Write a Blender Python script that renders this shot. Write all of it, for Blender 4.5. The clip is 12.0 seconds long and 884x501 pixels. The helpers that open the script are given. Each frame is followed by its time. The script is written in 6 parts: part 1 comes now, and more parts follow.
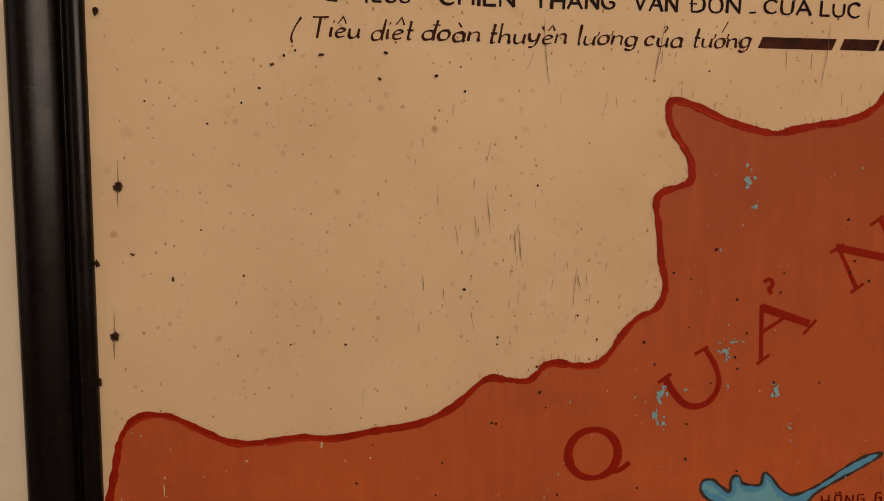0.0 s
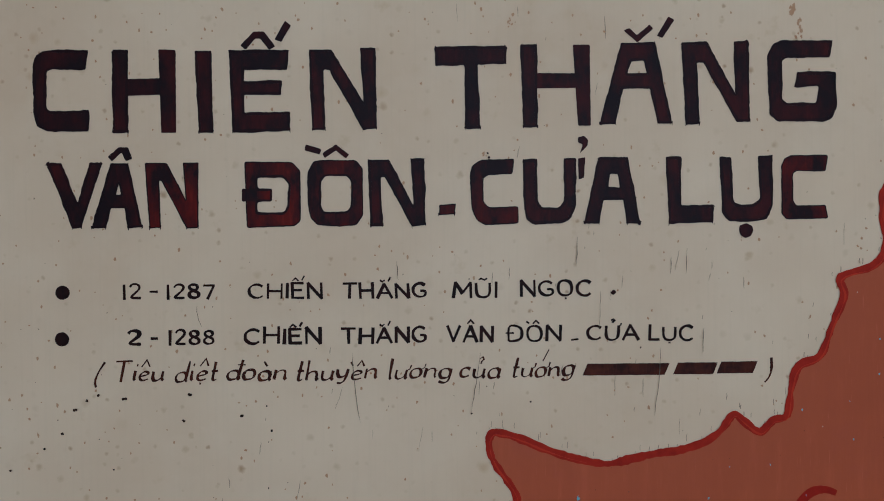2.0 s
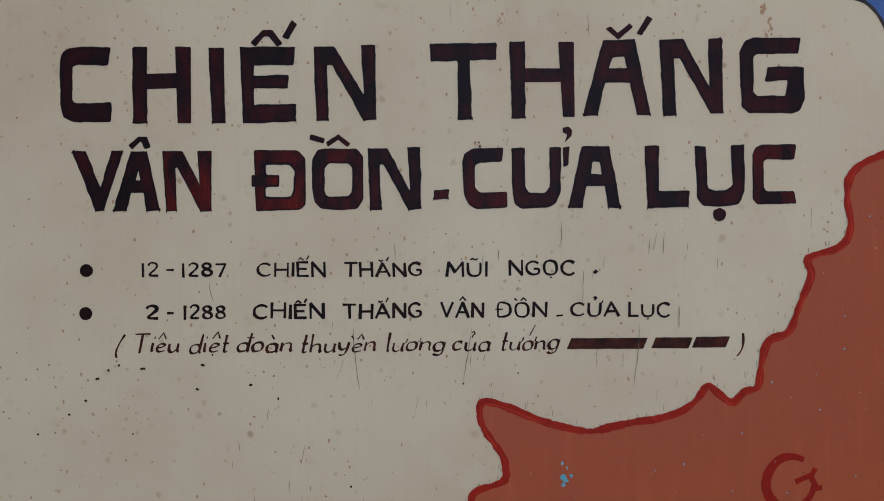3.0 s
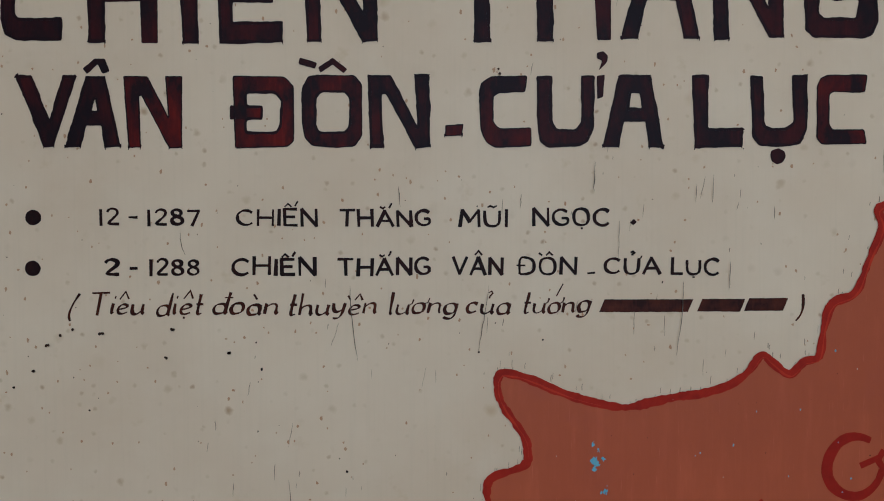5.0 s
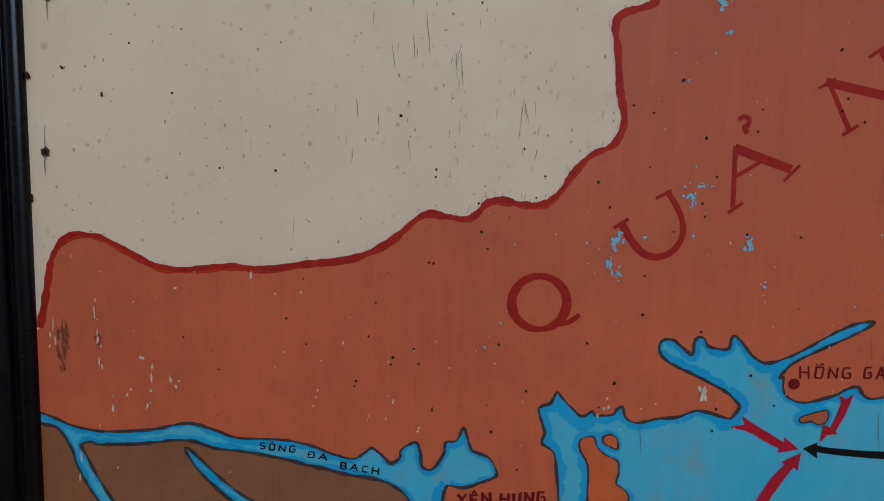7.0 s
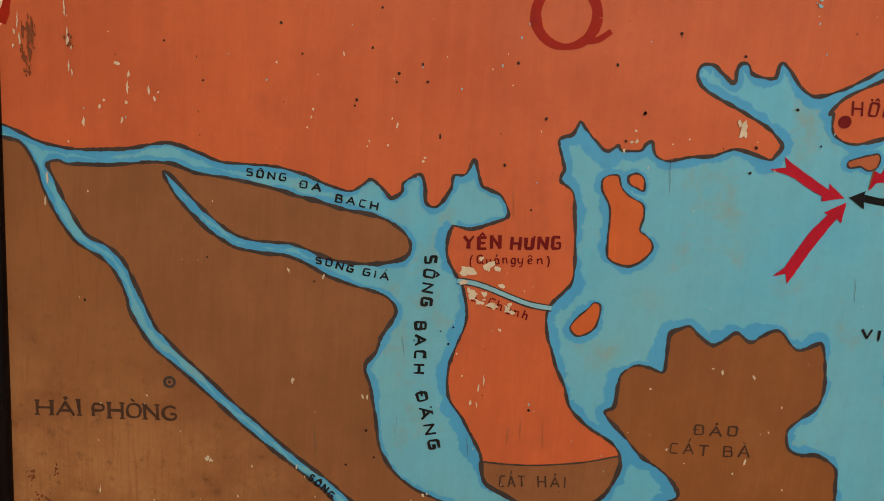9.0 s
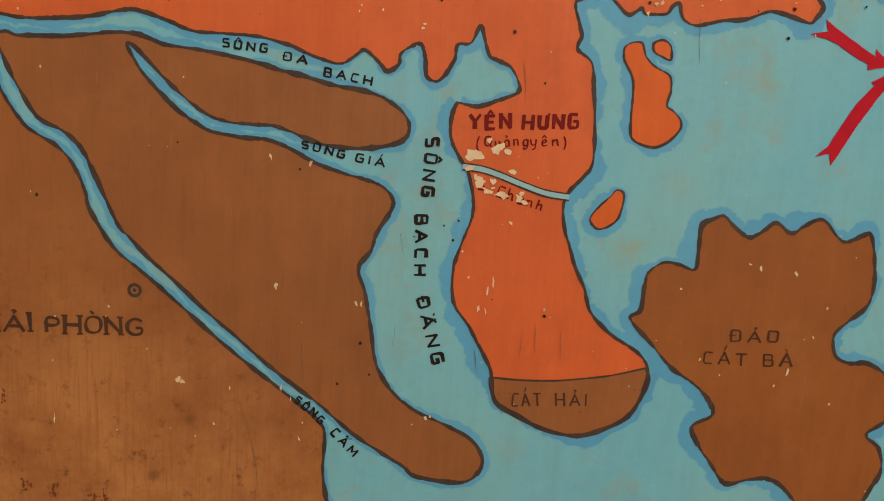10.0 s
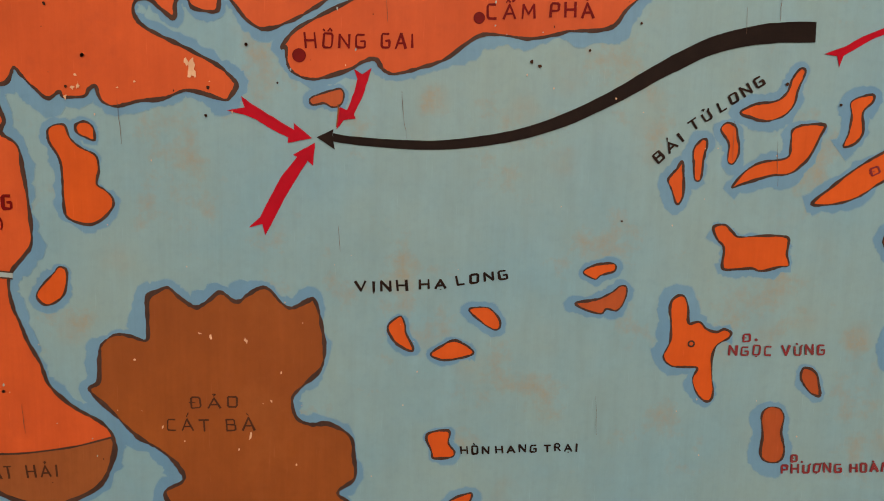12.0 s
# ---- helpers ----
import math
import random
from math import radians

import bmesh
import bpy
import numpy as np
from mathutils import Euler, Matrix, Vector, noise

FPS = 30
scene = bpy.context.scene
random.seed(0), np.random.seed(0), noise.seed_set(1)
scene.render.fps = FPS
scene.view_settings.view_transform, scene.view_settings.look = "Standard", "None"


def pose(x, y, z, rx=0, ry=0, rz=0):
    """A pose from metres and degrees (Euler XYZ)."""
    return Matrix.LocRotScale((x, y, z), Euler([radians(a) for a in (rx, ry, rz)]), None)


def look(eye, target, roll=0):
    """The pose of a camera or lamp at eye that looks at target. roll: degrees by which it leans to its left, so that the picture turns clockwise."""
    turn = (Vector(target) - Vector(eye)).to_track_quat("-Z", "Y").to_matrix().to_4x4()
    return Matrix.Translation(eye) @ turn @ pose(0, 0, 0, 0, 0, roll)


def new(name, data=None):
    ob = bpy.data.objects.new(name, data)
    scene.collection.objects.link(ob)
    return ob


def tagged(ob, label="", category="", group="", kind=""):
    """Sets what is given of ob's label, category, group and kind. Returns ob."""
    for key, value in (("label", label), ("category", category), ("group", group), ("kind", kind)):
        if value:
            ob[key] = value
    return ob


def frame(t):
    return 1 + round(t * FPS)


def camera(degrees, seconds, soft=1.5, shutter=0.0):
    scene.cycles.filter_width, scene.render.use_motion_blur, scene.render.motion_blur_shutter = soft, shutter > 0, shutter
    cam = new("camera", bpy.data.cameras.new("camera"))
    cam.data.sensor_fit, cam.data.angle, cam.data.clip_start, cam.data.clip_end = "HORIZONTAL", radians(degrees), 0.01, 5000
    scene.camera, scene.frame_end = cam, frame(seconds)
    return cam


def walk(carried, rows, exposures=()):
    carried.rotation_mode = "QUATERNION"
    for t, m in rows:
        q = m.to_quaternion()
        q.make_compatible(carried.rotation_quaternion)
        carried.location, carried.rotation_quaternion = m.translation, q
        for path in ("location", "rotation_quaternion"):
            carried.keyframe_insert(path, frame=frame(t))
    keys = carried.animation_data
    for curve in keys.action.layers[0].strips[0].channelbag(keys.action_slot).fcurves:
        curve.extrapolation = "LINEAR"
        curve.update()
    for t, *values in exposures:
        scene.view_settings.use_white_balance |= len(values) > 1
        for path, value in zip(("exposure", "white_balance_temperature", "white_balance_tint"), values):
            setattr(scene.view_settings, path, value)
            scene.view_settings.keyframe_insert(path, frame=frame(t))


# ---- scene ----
from mathutils import geometry

cam = camera(60.0, 12.0, 1.0)
PATH = [
    (0, (0.23, -0.672, 1.545), (0.426, 1.307, 1.336), 0.5),
    (0.5, (0.29, -0.628, 1.654), (0.436, 1.364, 1.549), 0.1),
    (1, (0.321, -0.587, 1.71), (0.412, 1.41, 1.657), 0.0),
    (1.5, (0.378, -0.602, 1.744), (0.439, 1.396, 1.709), -0.2),
    (2, (0.449, -0.651, 1.767), (0.485, 1.349, 1.758), -0.5),
    (2.5, (0.464, -0.703, 1.76), (0.469, 1.297, 1.754), -0.5),
    (4.3, (0.446, -0.678, 1.726), (0.496, 1.322, 1.735), 0.2),
    (4.5, (0.445, -0.647, 1.725), (0.486, 1.353, 1.715), 0.1),
    (5, (0.441, -0.599, 1.718), (0.491, 1.4, 1.675), -0.1),
    (5.5, (0.445, -0.584, 1.682), (0.479, 1.414, 1.585), -0.1),
    (6, (0.412, -0.627, 1.571), (0.416, 1.367, 1.415), 0.2),
    (6.5, (0.38, -0.648, 1.459), (0.363, 1.341, 1.246), 0.9),
    (7, (0.366, -0.65, 1.417), (0.33, 1.33, 1.141), 1.7),
    (7.2, (0.362, -0.649, 1.399), (0.323, 1.327, 1.096), 2.2),
    (8.8, (0.365, -0.629, 1.233), (0.351, 1.341, 0.888), 4.4),
    (9, (0.362, -0.612, 1.209), (0.348, 1.353, 0.838), 4.3),
    (9.5, (0.35, -0.571, 1.13), (0.356, 1.402, 0.805), 4.2),
    (10, (0.353, -0.558, 1.09), (0.382, 1.42, 0.796), 3.8),
    (10.5, (0.444, -0.577, 1.095), (0.478, 1.403, 0.815), 3.1),
    (11, (0.618, -0.609, 1.136), (0.652, 1.367, 0.825), 2.3),
    (11.5, (0.713, -0.615, 1.17), (0.762, 1.366, 0.901), 1.8),
    (12, (0.756, -0.571, 1.158), (0.807, 1.41, 0.886), 1.7),
]
EXPOSURES = [
    (0.0, -0.92, 8050, 24),
    (0.5, -1.20, 5600, 3),
    (1.0, -1.22, 4620, 4),
    (1.5, -1.09, 4490, 4),
    (2.0, -1.00, 4440, 4),
    (2.5, -0.92, 4440, 3),
    (4.5, -0.86, 4410, 2),
    (5.0, -0.91, 4460, 3),
    (5.5, -0.97, 4520, 3),
    (6.0, -0.97, 4560, 0),
    (6.5, -0.90, 4580, -1),
    (7.0, -0.70, 4510, 5),
    (9.0, -0.12, 6500, 11),
    (9.5, -0.09, 6480, 12),
    (10.0, -0.01, 7700, 18),
    (10.5, 0.06, 7900, 22),
    (11.0, 0.06, 7750, 20),
    (11.5, 0.01, 8400, 33),
    (12.0, -0.11, 9700, 51),
]
walk(cam, [(t, look(eye, target, roll)) for t, eye, target, roll in PATH], EXPOSURES)

# ---- light ----
world = bpy.data.worlds.new("sky")
scene.world = world
world.use_nodes = True
_nt = world.node_tree
_sky = _nt.nodes.new("ShaderNodeTexSky")
_sky.sky_type, _sky.sun_disc, _sky.sun_elevation, _sky.sun_rotation = "NISHITA", False, radians(38), radians(200)
_nt.nodes["Background"].inputs["Strength"].default_value = 0.1
_nt.links.new(_sky.outputs[0], _nt.nodes["Background"].inputs["Color"])


def area_lamp(name, m, width, height, watts, colour):
    data = bpy.data.lights.new(name, "AREA")
    data.shape, data.size, data.size_y, data.energy, data.color = "RECTANGLE", width, height, watts, colour
    ob = new(name, data)
    ob.matrix_world = m
    return ob


# area lamps added in assumed, unseen openings of the room behind the camera
area_lamp("added_main_light", look((1.05, -3.38, 2.3), (1.05, 0, 2.3)), 1.8, 1.3, 105, (1.0, 0.95, 0.87))
area_lamp("added_side_light", look((-1.83, -1.7, 1.8), (1.0, -1.7, 1.8)), 1.2, 1.5, 5, (1.0, 0.95, 0.88))


# ---- materials ----
def srgb(r, g, b):
    return [((c / 255 + 0.055) / 1.055) ** 2.4 if c > 10 else c / 3294 for c in (r, g, b)] + [1]


class Nodes:
    def __init__(self, name):
        self.mat = bpy.data.materials.new(name)
        self.mat.use_nodes = True
        self.nt = self.mat.node_tree
        self.bsdf = self.nt.nodes["Principled BSDF"]
        self.coord = self.nt.nodes.new("ShaderNodeTexCoord").outputs["Object"]

    def scaled(self, sx, sy, sz):
        n = self.nt.nodes.new("ShaderNodeMapping")
        n.inputs["Scale"].default_value = (sx, sy, sz)
        self.nt.links.new(self.coord, n.inputs["Vector"])
        return n.outputs[0]

    def noise(self, vector, scale, detail=4, rough=0.6):
        n = self.nt.nodes.new("ShaderNodeTexNoise")
        n.inputs["Scale"].default_value, n.inputs["Detail"].default_value, n.inputs["Roughness"].default_value = scale, detail, rough
        self.nt.links.new(vector, n.inputs["Vector"])
        return n.outputs["Fac"]

    def spots(self, scale, size, share):
        """Soft round spots scattered at random: size in cells, share of the cells that hold one."""
        warp = self.nt.nodes.new("ShaderNodeVectorMath")
        warp.operation = "MULTIPLY_ADD"
        ripple = self.nt.nodes.new("ShaderNodeTexNoise")
        ripple.inputs["Scale"].default_value, ripple.inputs["Detail"].default_value = scale * 3, 3
        self.nt.links.new(self.coord, ripple.inputs["Vector"])
        self.nt.links.new(ripple.outputs["Color"], warp.inputs[0])
        warp.inputs[1].default_value = (0.25 / scale,) * 3
        self.nt.links.new(self.coord, warp.inputs[2])
        n = self.nt.nodes.new("ShaderNodeTexVoronoi")
        n.inputs["Scale"].default_value = scale
        self.nt.links.new(warp.outputs[0], n.inputs["Vector"])
        pick = self.nt.nodes.new("ShaderNodeSeparateColor")
        self.nt.links.new(n.outputs["Color"], pick.inputs[0])
        chosen = self.ramp(pick.outputs[0], 1 - share, 1, 0, 1)
        return self.maths("MULTIPLY", self.ramp(n.outputs["Distance"], size, size * 0.3), chosen)

    def ramp(self, fac, lo, hi, a=0.0, b=1.0):
        n = self.nt.nodes.new("ShaderNodeMapRange")
        for k, v in (("From Min", lo), ("From Max", hi), ("To Min", a), ("To Max", b)):
            n.inputs[k].default_value = v
        self.nt.links.new(fac, n.inputs["Value"])
        return n.outputs[0]

    def maths(self, op, a, b):
        n = self.nt.nodes.new("ShaderNodeMath")
        n.operation = op
        for k, v in enumerate((a, b)):
            if isinstance(v, (int, float)):
                n.inputs[k].default_value = v
            else:
                self.nt.links.new(v, n.inputs[k])
        return n.outputs[0]

    def mix(self, fac, a, b):
        n = self.nt.nodes.new("ShaderNodeMix")
        n.data_type = "RGBA"
        for k, v in ((0, fac), (6, a), (7, b)):
            if isinstance(v, (int, float, list, tuple)):
                n.inputs[k].default_value = v
            else:
                self.nt.links.new(v, n.inputs[k])
        return n.outputs[2]

    def put(self, colour=None, rough=None, bump=None, strength=0.2, distance=0.001):
        if colour is not None:
            self.nt.links.new(colour, self.bsdf.inputs["Base Color"])
        if rough is not None:
            if isinstance(rough, float):
                self.bsdf.inputs["Roughness"].default_value = rough
            else:
                self.nt.links.new(rough, self.bsdf.inputs["Roughness"])
        if bump is not None:
            n = self.nt.nodes.new("ShaderNodeBump")
            n.inputs["Strength"].default_value, n.inputs["Distance"].default_value = strength, distance
            self.nt.links.new(bump, n.inputs["Height"])
            self.nt.links.new(n.outputs[0], self.bsdf.inputs["Normal"])
        return self.mat


def enamel(name, base, dark, stain=None, stain_amount=0.5, streak=0.35, rough=0.5, gloss=0.12, upper_tone=None):
    """Old brushed enamel on plywood: cloudy tone, fine upright grain, blotchy stains and a slightly ropy surface."""
    n = Nodes(name)
    cloud = n.noise(n.coord, 7, 5)
    fine = n.noise(n.scaled(1, 1, 1), 160, 3)
    grain = n.noise(n.scaled(420, 420, 14), 1.0, 3)
    c = n.mix(n.ramp(cloud, 0.35, 0.7), base, dark)
    mottle = n.noise(n.coord, 34, 5, 0.7)
    c = n.mix(n.ramp(mottle, 0.48, 0.75, 0, 0.3), c, [v * 0.78 for v in dark[:3]] + [1])
    c = n.mix(n.ramp(mottle, 0.46, 0.25, 0, 0.25), c, [min(1, v * 1.25) for v in base[:3]] + [1])
    if upper_tone:  # duller, browner tone mixed in towards the top of the map
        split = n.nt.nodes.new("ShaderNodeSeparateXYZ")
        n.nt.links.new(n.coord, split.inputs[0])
        ragged_height = n.maths("ADD", split.outputs[2], n.maths("MULTIPLY", n.noise(n.coord, 3, 5), 0.3))
        c = n.mix(n.ramp(ragged_height, 1.36, 1.72, 0, 0.75), c, upper_tone)
    c = n.mix(n.ramp(grain, 0.45, 0.75, 0, streak), c, [v * 0.72 for v in dark[:3]] + [1])
    c = n.mix(n.ramp(fine, 0.5, 0.8, 0, 0.18), c, [v * 0.7 for v in base[:3]] + [1])
    brushed = n.noise(n.scaled(70, 70, 9), 1.0, 4, 0.65)
    c = n.mix(n.ramp(brushed, 0.5, 0.78, 0, 0.28), c, [v * 0.74 for v in dark[:3]] + [1])
    c = n.mix(n.ramp(brushed, 0.48, 0.22, 0, 0.22), c, [min(1, v * 1.22 + 0.01) for v in base[:3]] + [1])
    rubbed = n.noise(n.scaled(900, 900, 40), 1.0, 2)
    c = n.mix(n.ramp(rubbed, 0.68, 0.8, 0, 0.3), c, [min(1, v * 1.3 + 0.04) for v in base[:3]] + [1])
    if stain:
        blot = n.noise(n.coord, 13, 6, 0.72)
        c = n.mix(n.ramp(blot, 0.55, 0.74, 0, stain_amount), c, stain)
        smudge = n.spots(30, 0.5, 0.35)
        c = n.mix(n.maths("MULTIPLY", n.maths("MULTIPLY", smudge, n.ramp(blot, 0.4, 0.6)), stain_amount * 0.6), c, stain)
    n.bsdf.inputs["Specular IOR Level"].default_value = gloss
    height = n.maths("ADD", grain, n.maths("MULTIPLY", fine, 0.4))
    return n.put(c, n.ramp(cloud, 0.3, 0.7, rough - 0.06, rough + 0.1), height, 0.12, 0.0006)


def spotted_cream(name):
    """Cream enamel with yellowed clouds and scattered round foxing spots of several sizes."""
    n = Nodes(name)
    cloud = n.noise(n.coord, 4.5, 5)
    c = n.mix(n.ramp(cloud, 0.35, 0.7), srgb(211, 185, 151), srgb(199, 171, 137))
    pale = n.noise(n.coord, 19, 4, 0.6)
    c = n.mix(n.ramp(pale, 0.5, 0.72, 0, 0.3), c, srgb(215, 192, 160))
    grain = n.noise(n.scaled(300, 300, 8), 1.0, 3)
    c = n.mix(n.ramp(grain, 0.5, 0.78, 0, 0.07), c, srgb(158, 138, 114))
    where = n.ramp(n.noise(n.coord, 8, 3), 0.4, 0.6, 0.15, 1.0)
    for scale, size, share, amount, tone in ((48, 0.2, 0.5, 0.7, srgb(150, 112, 72)), (95, 0.22, 0.5, 0.7, srgb(144, 105, 66)), (24, 0.17, 0.4, 0.6, srgb(166, 128, 84))):
        spots = n.spots(scale, size, share)
        c = n.mix(n.maths("MULTIPLY", n.maths("MULTIPLY", spots, where), amount), c, tone)
    tea = n.noise(n.coord, 30, 4, 0.65)
    c = n.mix(n.ramp(tea, 0.62, 0.8, 0, 0.4), c, srgb(176, 142, 100))
    n.bsdf.inputs["Specular IOR Level"].default_value = 0.14
    return n.put(c, n.ramp(cloud, 0.3, 0.7, 0.5, 0.62), grain, 0.06, 0.0005)


def worn_brown(name):
    """Brown enamel rubbed through to coppery ply, its sheen put into the paler colour, with dark damp speckles,
    heaviest in a patch low on the left side of the board.
    """
    n = Nodes(name)
    cloud = n.noise(n.coord, 6, 5)
    c = n.mix(n.ramp(cloud, 0.35, 0.7), srgb(130, 81, 45), srgb(118, 72, 41))
    grain = n.noise(n.scaled(380, 380, 26), 1.0, 4)
    split = n.nt.nodes.new("ShaderNodeSeparateXYZ")
    n.nt.links.new(n.coord, split.inputs[0])
    low = n.ramp(n.maths("ADD", split.outputs[2], n.maths("MULTIPLY", split.outputs[0], 0.35)), 1.1, 0.9)
    patch = n.maths("MULTIPLY", n.ramp(n.noise(n.coord, 14, 6, 0.7), 0.34, 0.62), low)
    # bare ply colour, lightened to carry the sheen of the rubbed patch
    c = n.mix(n.maths("MULTIPLY", patch, n.ramp(grain, 0.3, 0.6, 0.35, 0.9)), c, srgb(163, 112, 68))
    damp = n.noise(n.coord, 75, 5, 0.75)
    c = n.mix(n.maths("MULTIPLY", n.ramp(damp, 0.56, 0.72, 0, 0.7), low), c, srgb(70, 42, 24))
    knots = n.spots(38, 0.24, 0.3)
    c = n.mix(n.maths("MULTIPLY", knots, n.ramp(low, 0.2, 1.0, 0, 0.75)), c, srgb(64, 38, 24))
    c = n.mix(n.ramp(grain, 0.5, 0.8, 0, 0.3), c, srgb(84, 50, 28))
    n.bsdf.inputs["Specular IOR Level"].default_value = 0.14
    return n.put(c, n.ramp(cloud, 0.3, 0.7, 0.42, 0.58), grain, 0.15, 0.0006)


def lettering(name, dark, red, amount):
    """Thin brushed letter paint: near black where it pooled, reddish where it is thin."""
    n = Nodes(name)
    a = n.noise(n.coord, 60, 4)
    brush = n.noise(n.scaled(500, 500, 60), 1.0, 3)
    c = n.mix(n.ramp(a, 0.42, 0.66, 0, amount), dark, red)
    c = n.mix(n.ramp(brush, 0.5, 0.8, 0, 0.3), c, [v * 1.5 for v in red[:3]] + [1])
    n.bsdf.inputs["Specular IOR Level"].default_value = 0.08
    return n.put(c, 0.55, brush, 0.1, 0.0004)


def title_paint(name, thinness):
    """Title paint: nearly black where it is thick, dark oxblood red where the brush left it thin."""
    n = Nodes(name)
    each = n.nt.nodes.new("ShaderNodeObjectInfo").outputs["Random"]
    a = n.noise(n.scaled(1, 1, 0.55), 42, 5, 0.65)
    brush = n.noise(n.scaled(420, 420, 50), 1.0, 3)
    thin = n.maths("MULTIPLY", n.ramp(a, 0.4, 0.64, 0.05, 1.0), n.ramp(each, 0, 1, thinness * 0.6, thinness))
    c = n.mix(thin, srgb(22, 13, 16), srgb(84, 16, 10))
    c = n.mix(n.maths("MULTIPLY", n.ramp(brush, 0.5, 0.8, 0, 0.5), thin), c, srgb(112, 30, 18))
    n.bsdf.inputs["Specular IOR Level"].default_value = 0.08
    return n.put(c, 0.55, brush, 0.1, 0.0004)


def plaster(name, base, dark):
    n = Nodes(name)
    cloud = n.noise(n.coord, 2.2, 6)
    grit = n.noise(n.coord, 190, 4)
    c = n.mix(n.ramp(cloud, 0.3, 0.7), base, dark)
    c = n.mix(n.ramp(grit, 0.45, 0.8, 0, 0.2), c, [v * 0.8 for v in dark[:3]] + [1])
    return n.put(c, 0.85, grit, 0.2, 0.001)


def lacquer(name):
    """Black-brown lacquered wood with a worn, streaky gloss."""
    n = Nodes(name)
    streak = n.noise(n.scaled(160, 160, 5), 1.0, 4)
    cloud = n.noise(n.coord, 16, 5)
    c = n.mix(n.ramp(streak, 0.35, 0.7), srgb(7, 4, 5), srgb(16, 9, 10))
    dust = n.noise(n.coord, 240, 3)
    c = n.mix(n.ramp(dust, 0.66, 0.82, 0, 0.12), c, srgb(92, 84, 74))
    n.bsdf.inputs["Specular IOR Level"].default_value = 0.17
    return n.put(c, n.ramp(cloud, 0.3, 0.7, 0.22, 0.34), streak, 0.05, 0.0008)


CREAM = spotted_cream("cream enamel")
ORANGE = enamel("orange enamel", srgb(184, 89, 49), srgb(170, 80, 45), srgb(150, 72, 47), 0.6, 0.12, upper_tone=srgb(145, 71, 41))
ISLAND = enamel("island orange enamel", srgb(186, 88, 38), srgb(174, 80, 36), None, 0, 0.15)
DULL_ISLAND = enamel("dull island enamel", srgb(156, 82, 46), srgb(138, 72, 44), srgb(112, 66, 44), 0.7, 0.25)
BROWN = enamel("brown enamel", srgb(130, 82, 48), srgb(119, 74, 44), srgb(138, 93, 56), 0.45, 0.2)
ISLAND_BROWN = enamel("lighter brown enamel", srgb(130, 78, 40), srgb(119, 70, 37), srgb(138, 90, 52), 0.4, 0.15)
WORN = worn_brown("worn brown enamel")
SEA = enamel("pale blue enamel", srgb(88, 157, 178), srgb(103, 159, 168), srgb(132, 132, 100), 0.75, 0.1)
SHORE = enamel("shore blue enamel", srgb(62, 137, 176), srgb(76, 147, 179), None, 0, 0.2)
WASH = enamel("thin shore wash", srgb(78, 149, 177), srgb(92, 153, 173), None, 0, 0.15)
CORNER_BLUE = enamel("slate blue enamel", srgb(84, 100, 150), srgb(74, 88, 136), None, 0, 0.2)
OUTLINE = lettering("outline paint", srgb(54, 46, 43), srgb(70, 57, 50), 0.7)
BORDER_BRIGHT = lettering("bright border red paint", srgb(166, 44, 18), srgb(150, 36, 15), 0.9)
BORDER = lettering("border red paint", srgb(146, 32, 12), srgb(126, 25, 11), 0.9)
SERIF_RED = lettering("red letter paint", srgb(138, 27, 11), srgb(122, 24, 10), 0.8)
ARROW_RED = lettering("arrow red paint", srgb(158, 18, 36), srgb(142, 14, 32), 0.8)
ARROW_BLACK = lettering("arrow black paint", srgb(12, 11, 11), srgb(22, 19, 17), 0.8)
TITLE = title_paint("title paint", 0.42)
TITLE_THIN = title_paint("thin title paint", 1.0)
TITLE_EDGE = title_paint("thick title paint", 0.12)
CAPTION = lettering("caption paint", srgb(22, 12, 11), srgb(44, 16, 12), 0.7)
ITALIC = lettering("italic paint", srgb(40, 16, 11), srgb(78, 34, 18), 0.8)
NAME_RED = lettering("place name paint", srgb(100, 16, 15), srgb(84, 14, 12), 0.8)
NAME_FADED = lettering("faded red name paint", srgb(112, 40, 48), srgb(104, 66, 68), 0.8)
NAME_BROWN = lettering("faded place name paint", srgb(62, 42, 32), srgb(72, 48, 34), 0.8)
NAME_BLACK = lettering("river name paint", srgb(20, 18, 18), srgb(36, 28, 24), 0.8)
SPECK = lettering("fly speck", srgb(34, 24, 18), srgb(70, 44, 28), 0.6)
FRECKLE = lettering("pale rust freckle", srgb(174, 136, 100), srgb(160, 116, 80), 0.8)
NAIL_RUST = lettering("nail rust", srgb(60, 44, 34), srgb(84, 60, 44), 0.8)
RUST = lettering("rust stain", srgb(96, 60, 32), srgb(128, 84, 46), 0.8)
SMEAR = lettering("rust smear", srgb(104, 56, 32), srgb(118, 64, 38), 0.8)
SPLIT = lettering("dark split", srgb(84, 74, 62), srgb(104, 92, 76), 0.8)
CRACK = lettering("crack grime", srgb(124, 110, 90), srgb(146, 127, 102), 0.8)
CHIP_BLUE = lettering("old pale blue undercoat", srgb(122, 164, 172), srgb(110, 152, 164), 0.8)
CHIP_WHITE = lettering("bare white primer", srgb(192, 176, 150), srgb(172, 152, 126), 0.8)
LACQUER = lacquer("black lacquer")
WALL = plaster("cream wall plaster", srgb(214, 204, 184), srgb(202, 190, 168))
CEILING = plaster("white ceiling plaster", srgb(226, 222, 212), srgb(212, 206, 194))
FLOOR = plaster("floor tile", srgb(150, 128, 104), srgb(132, 110, 88))


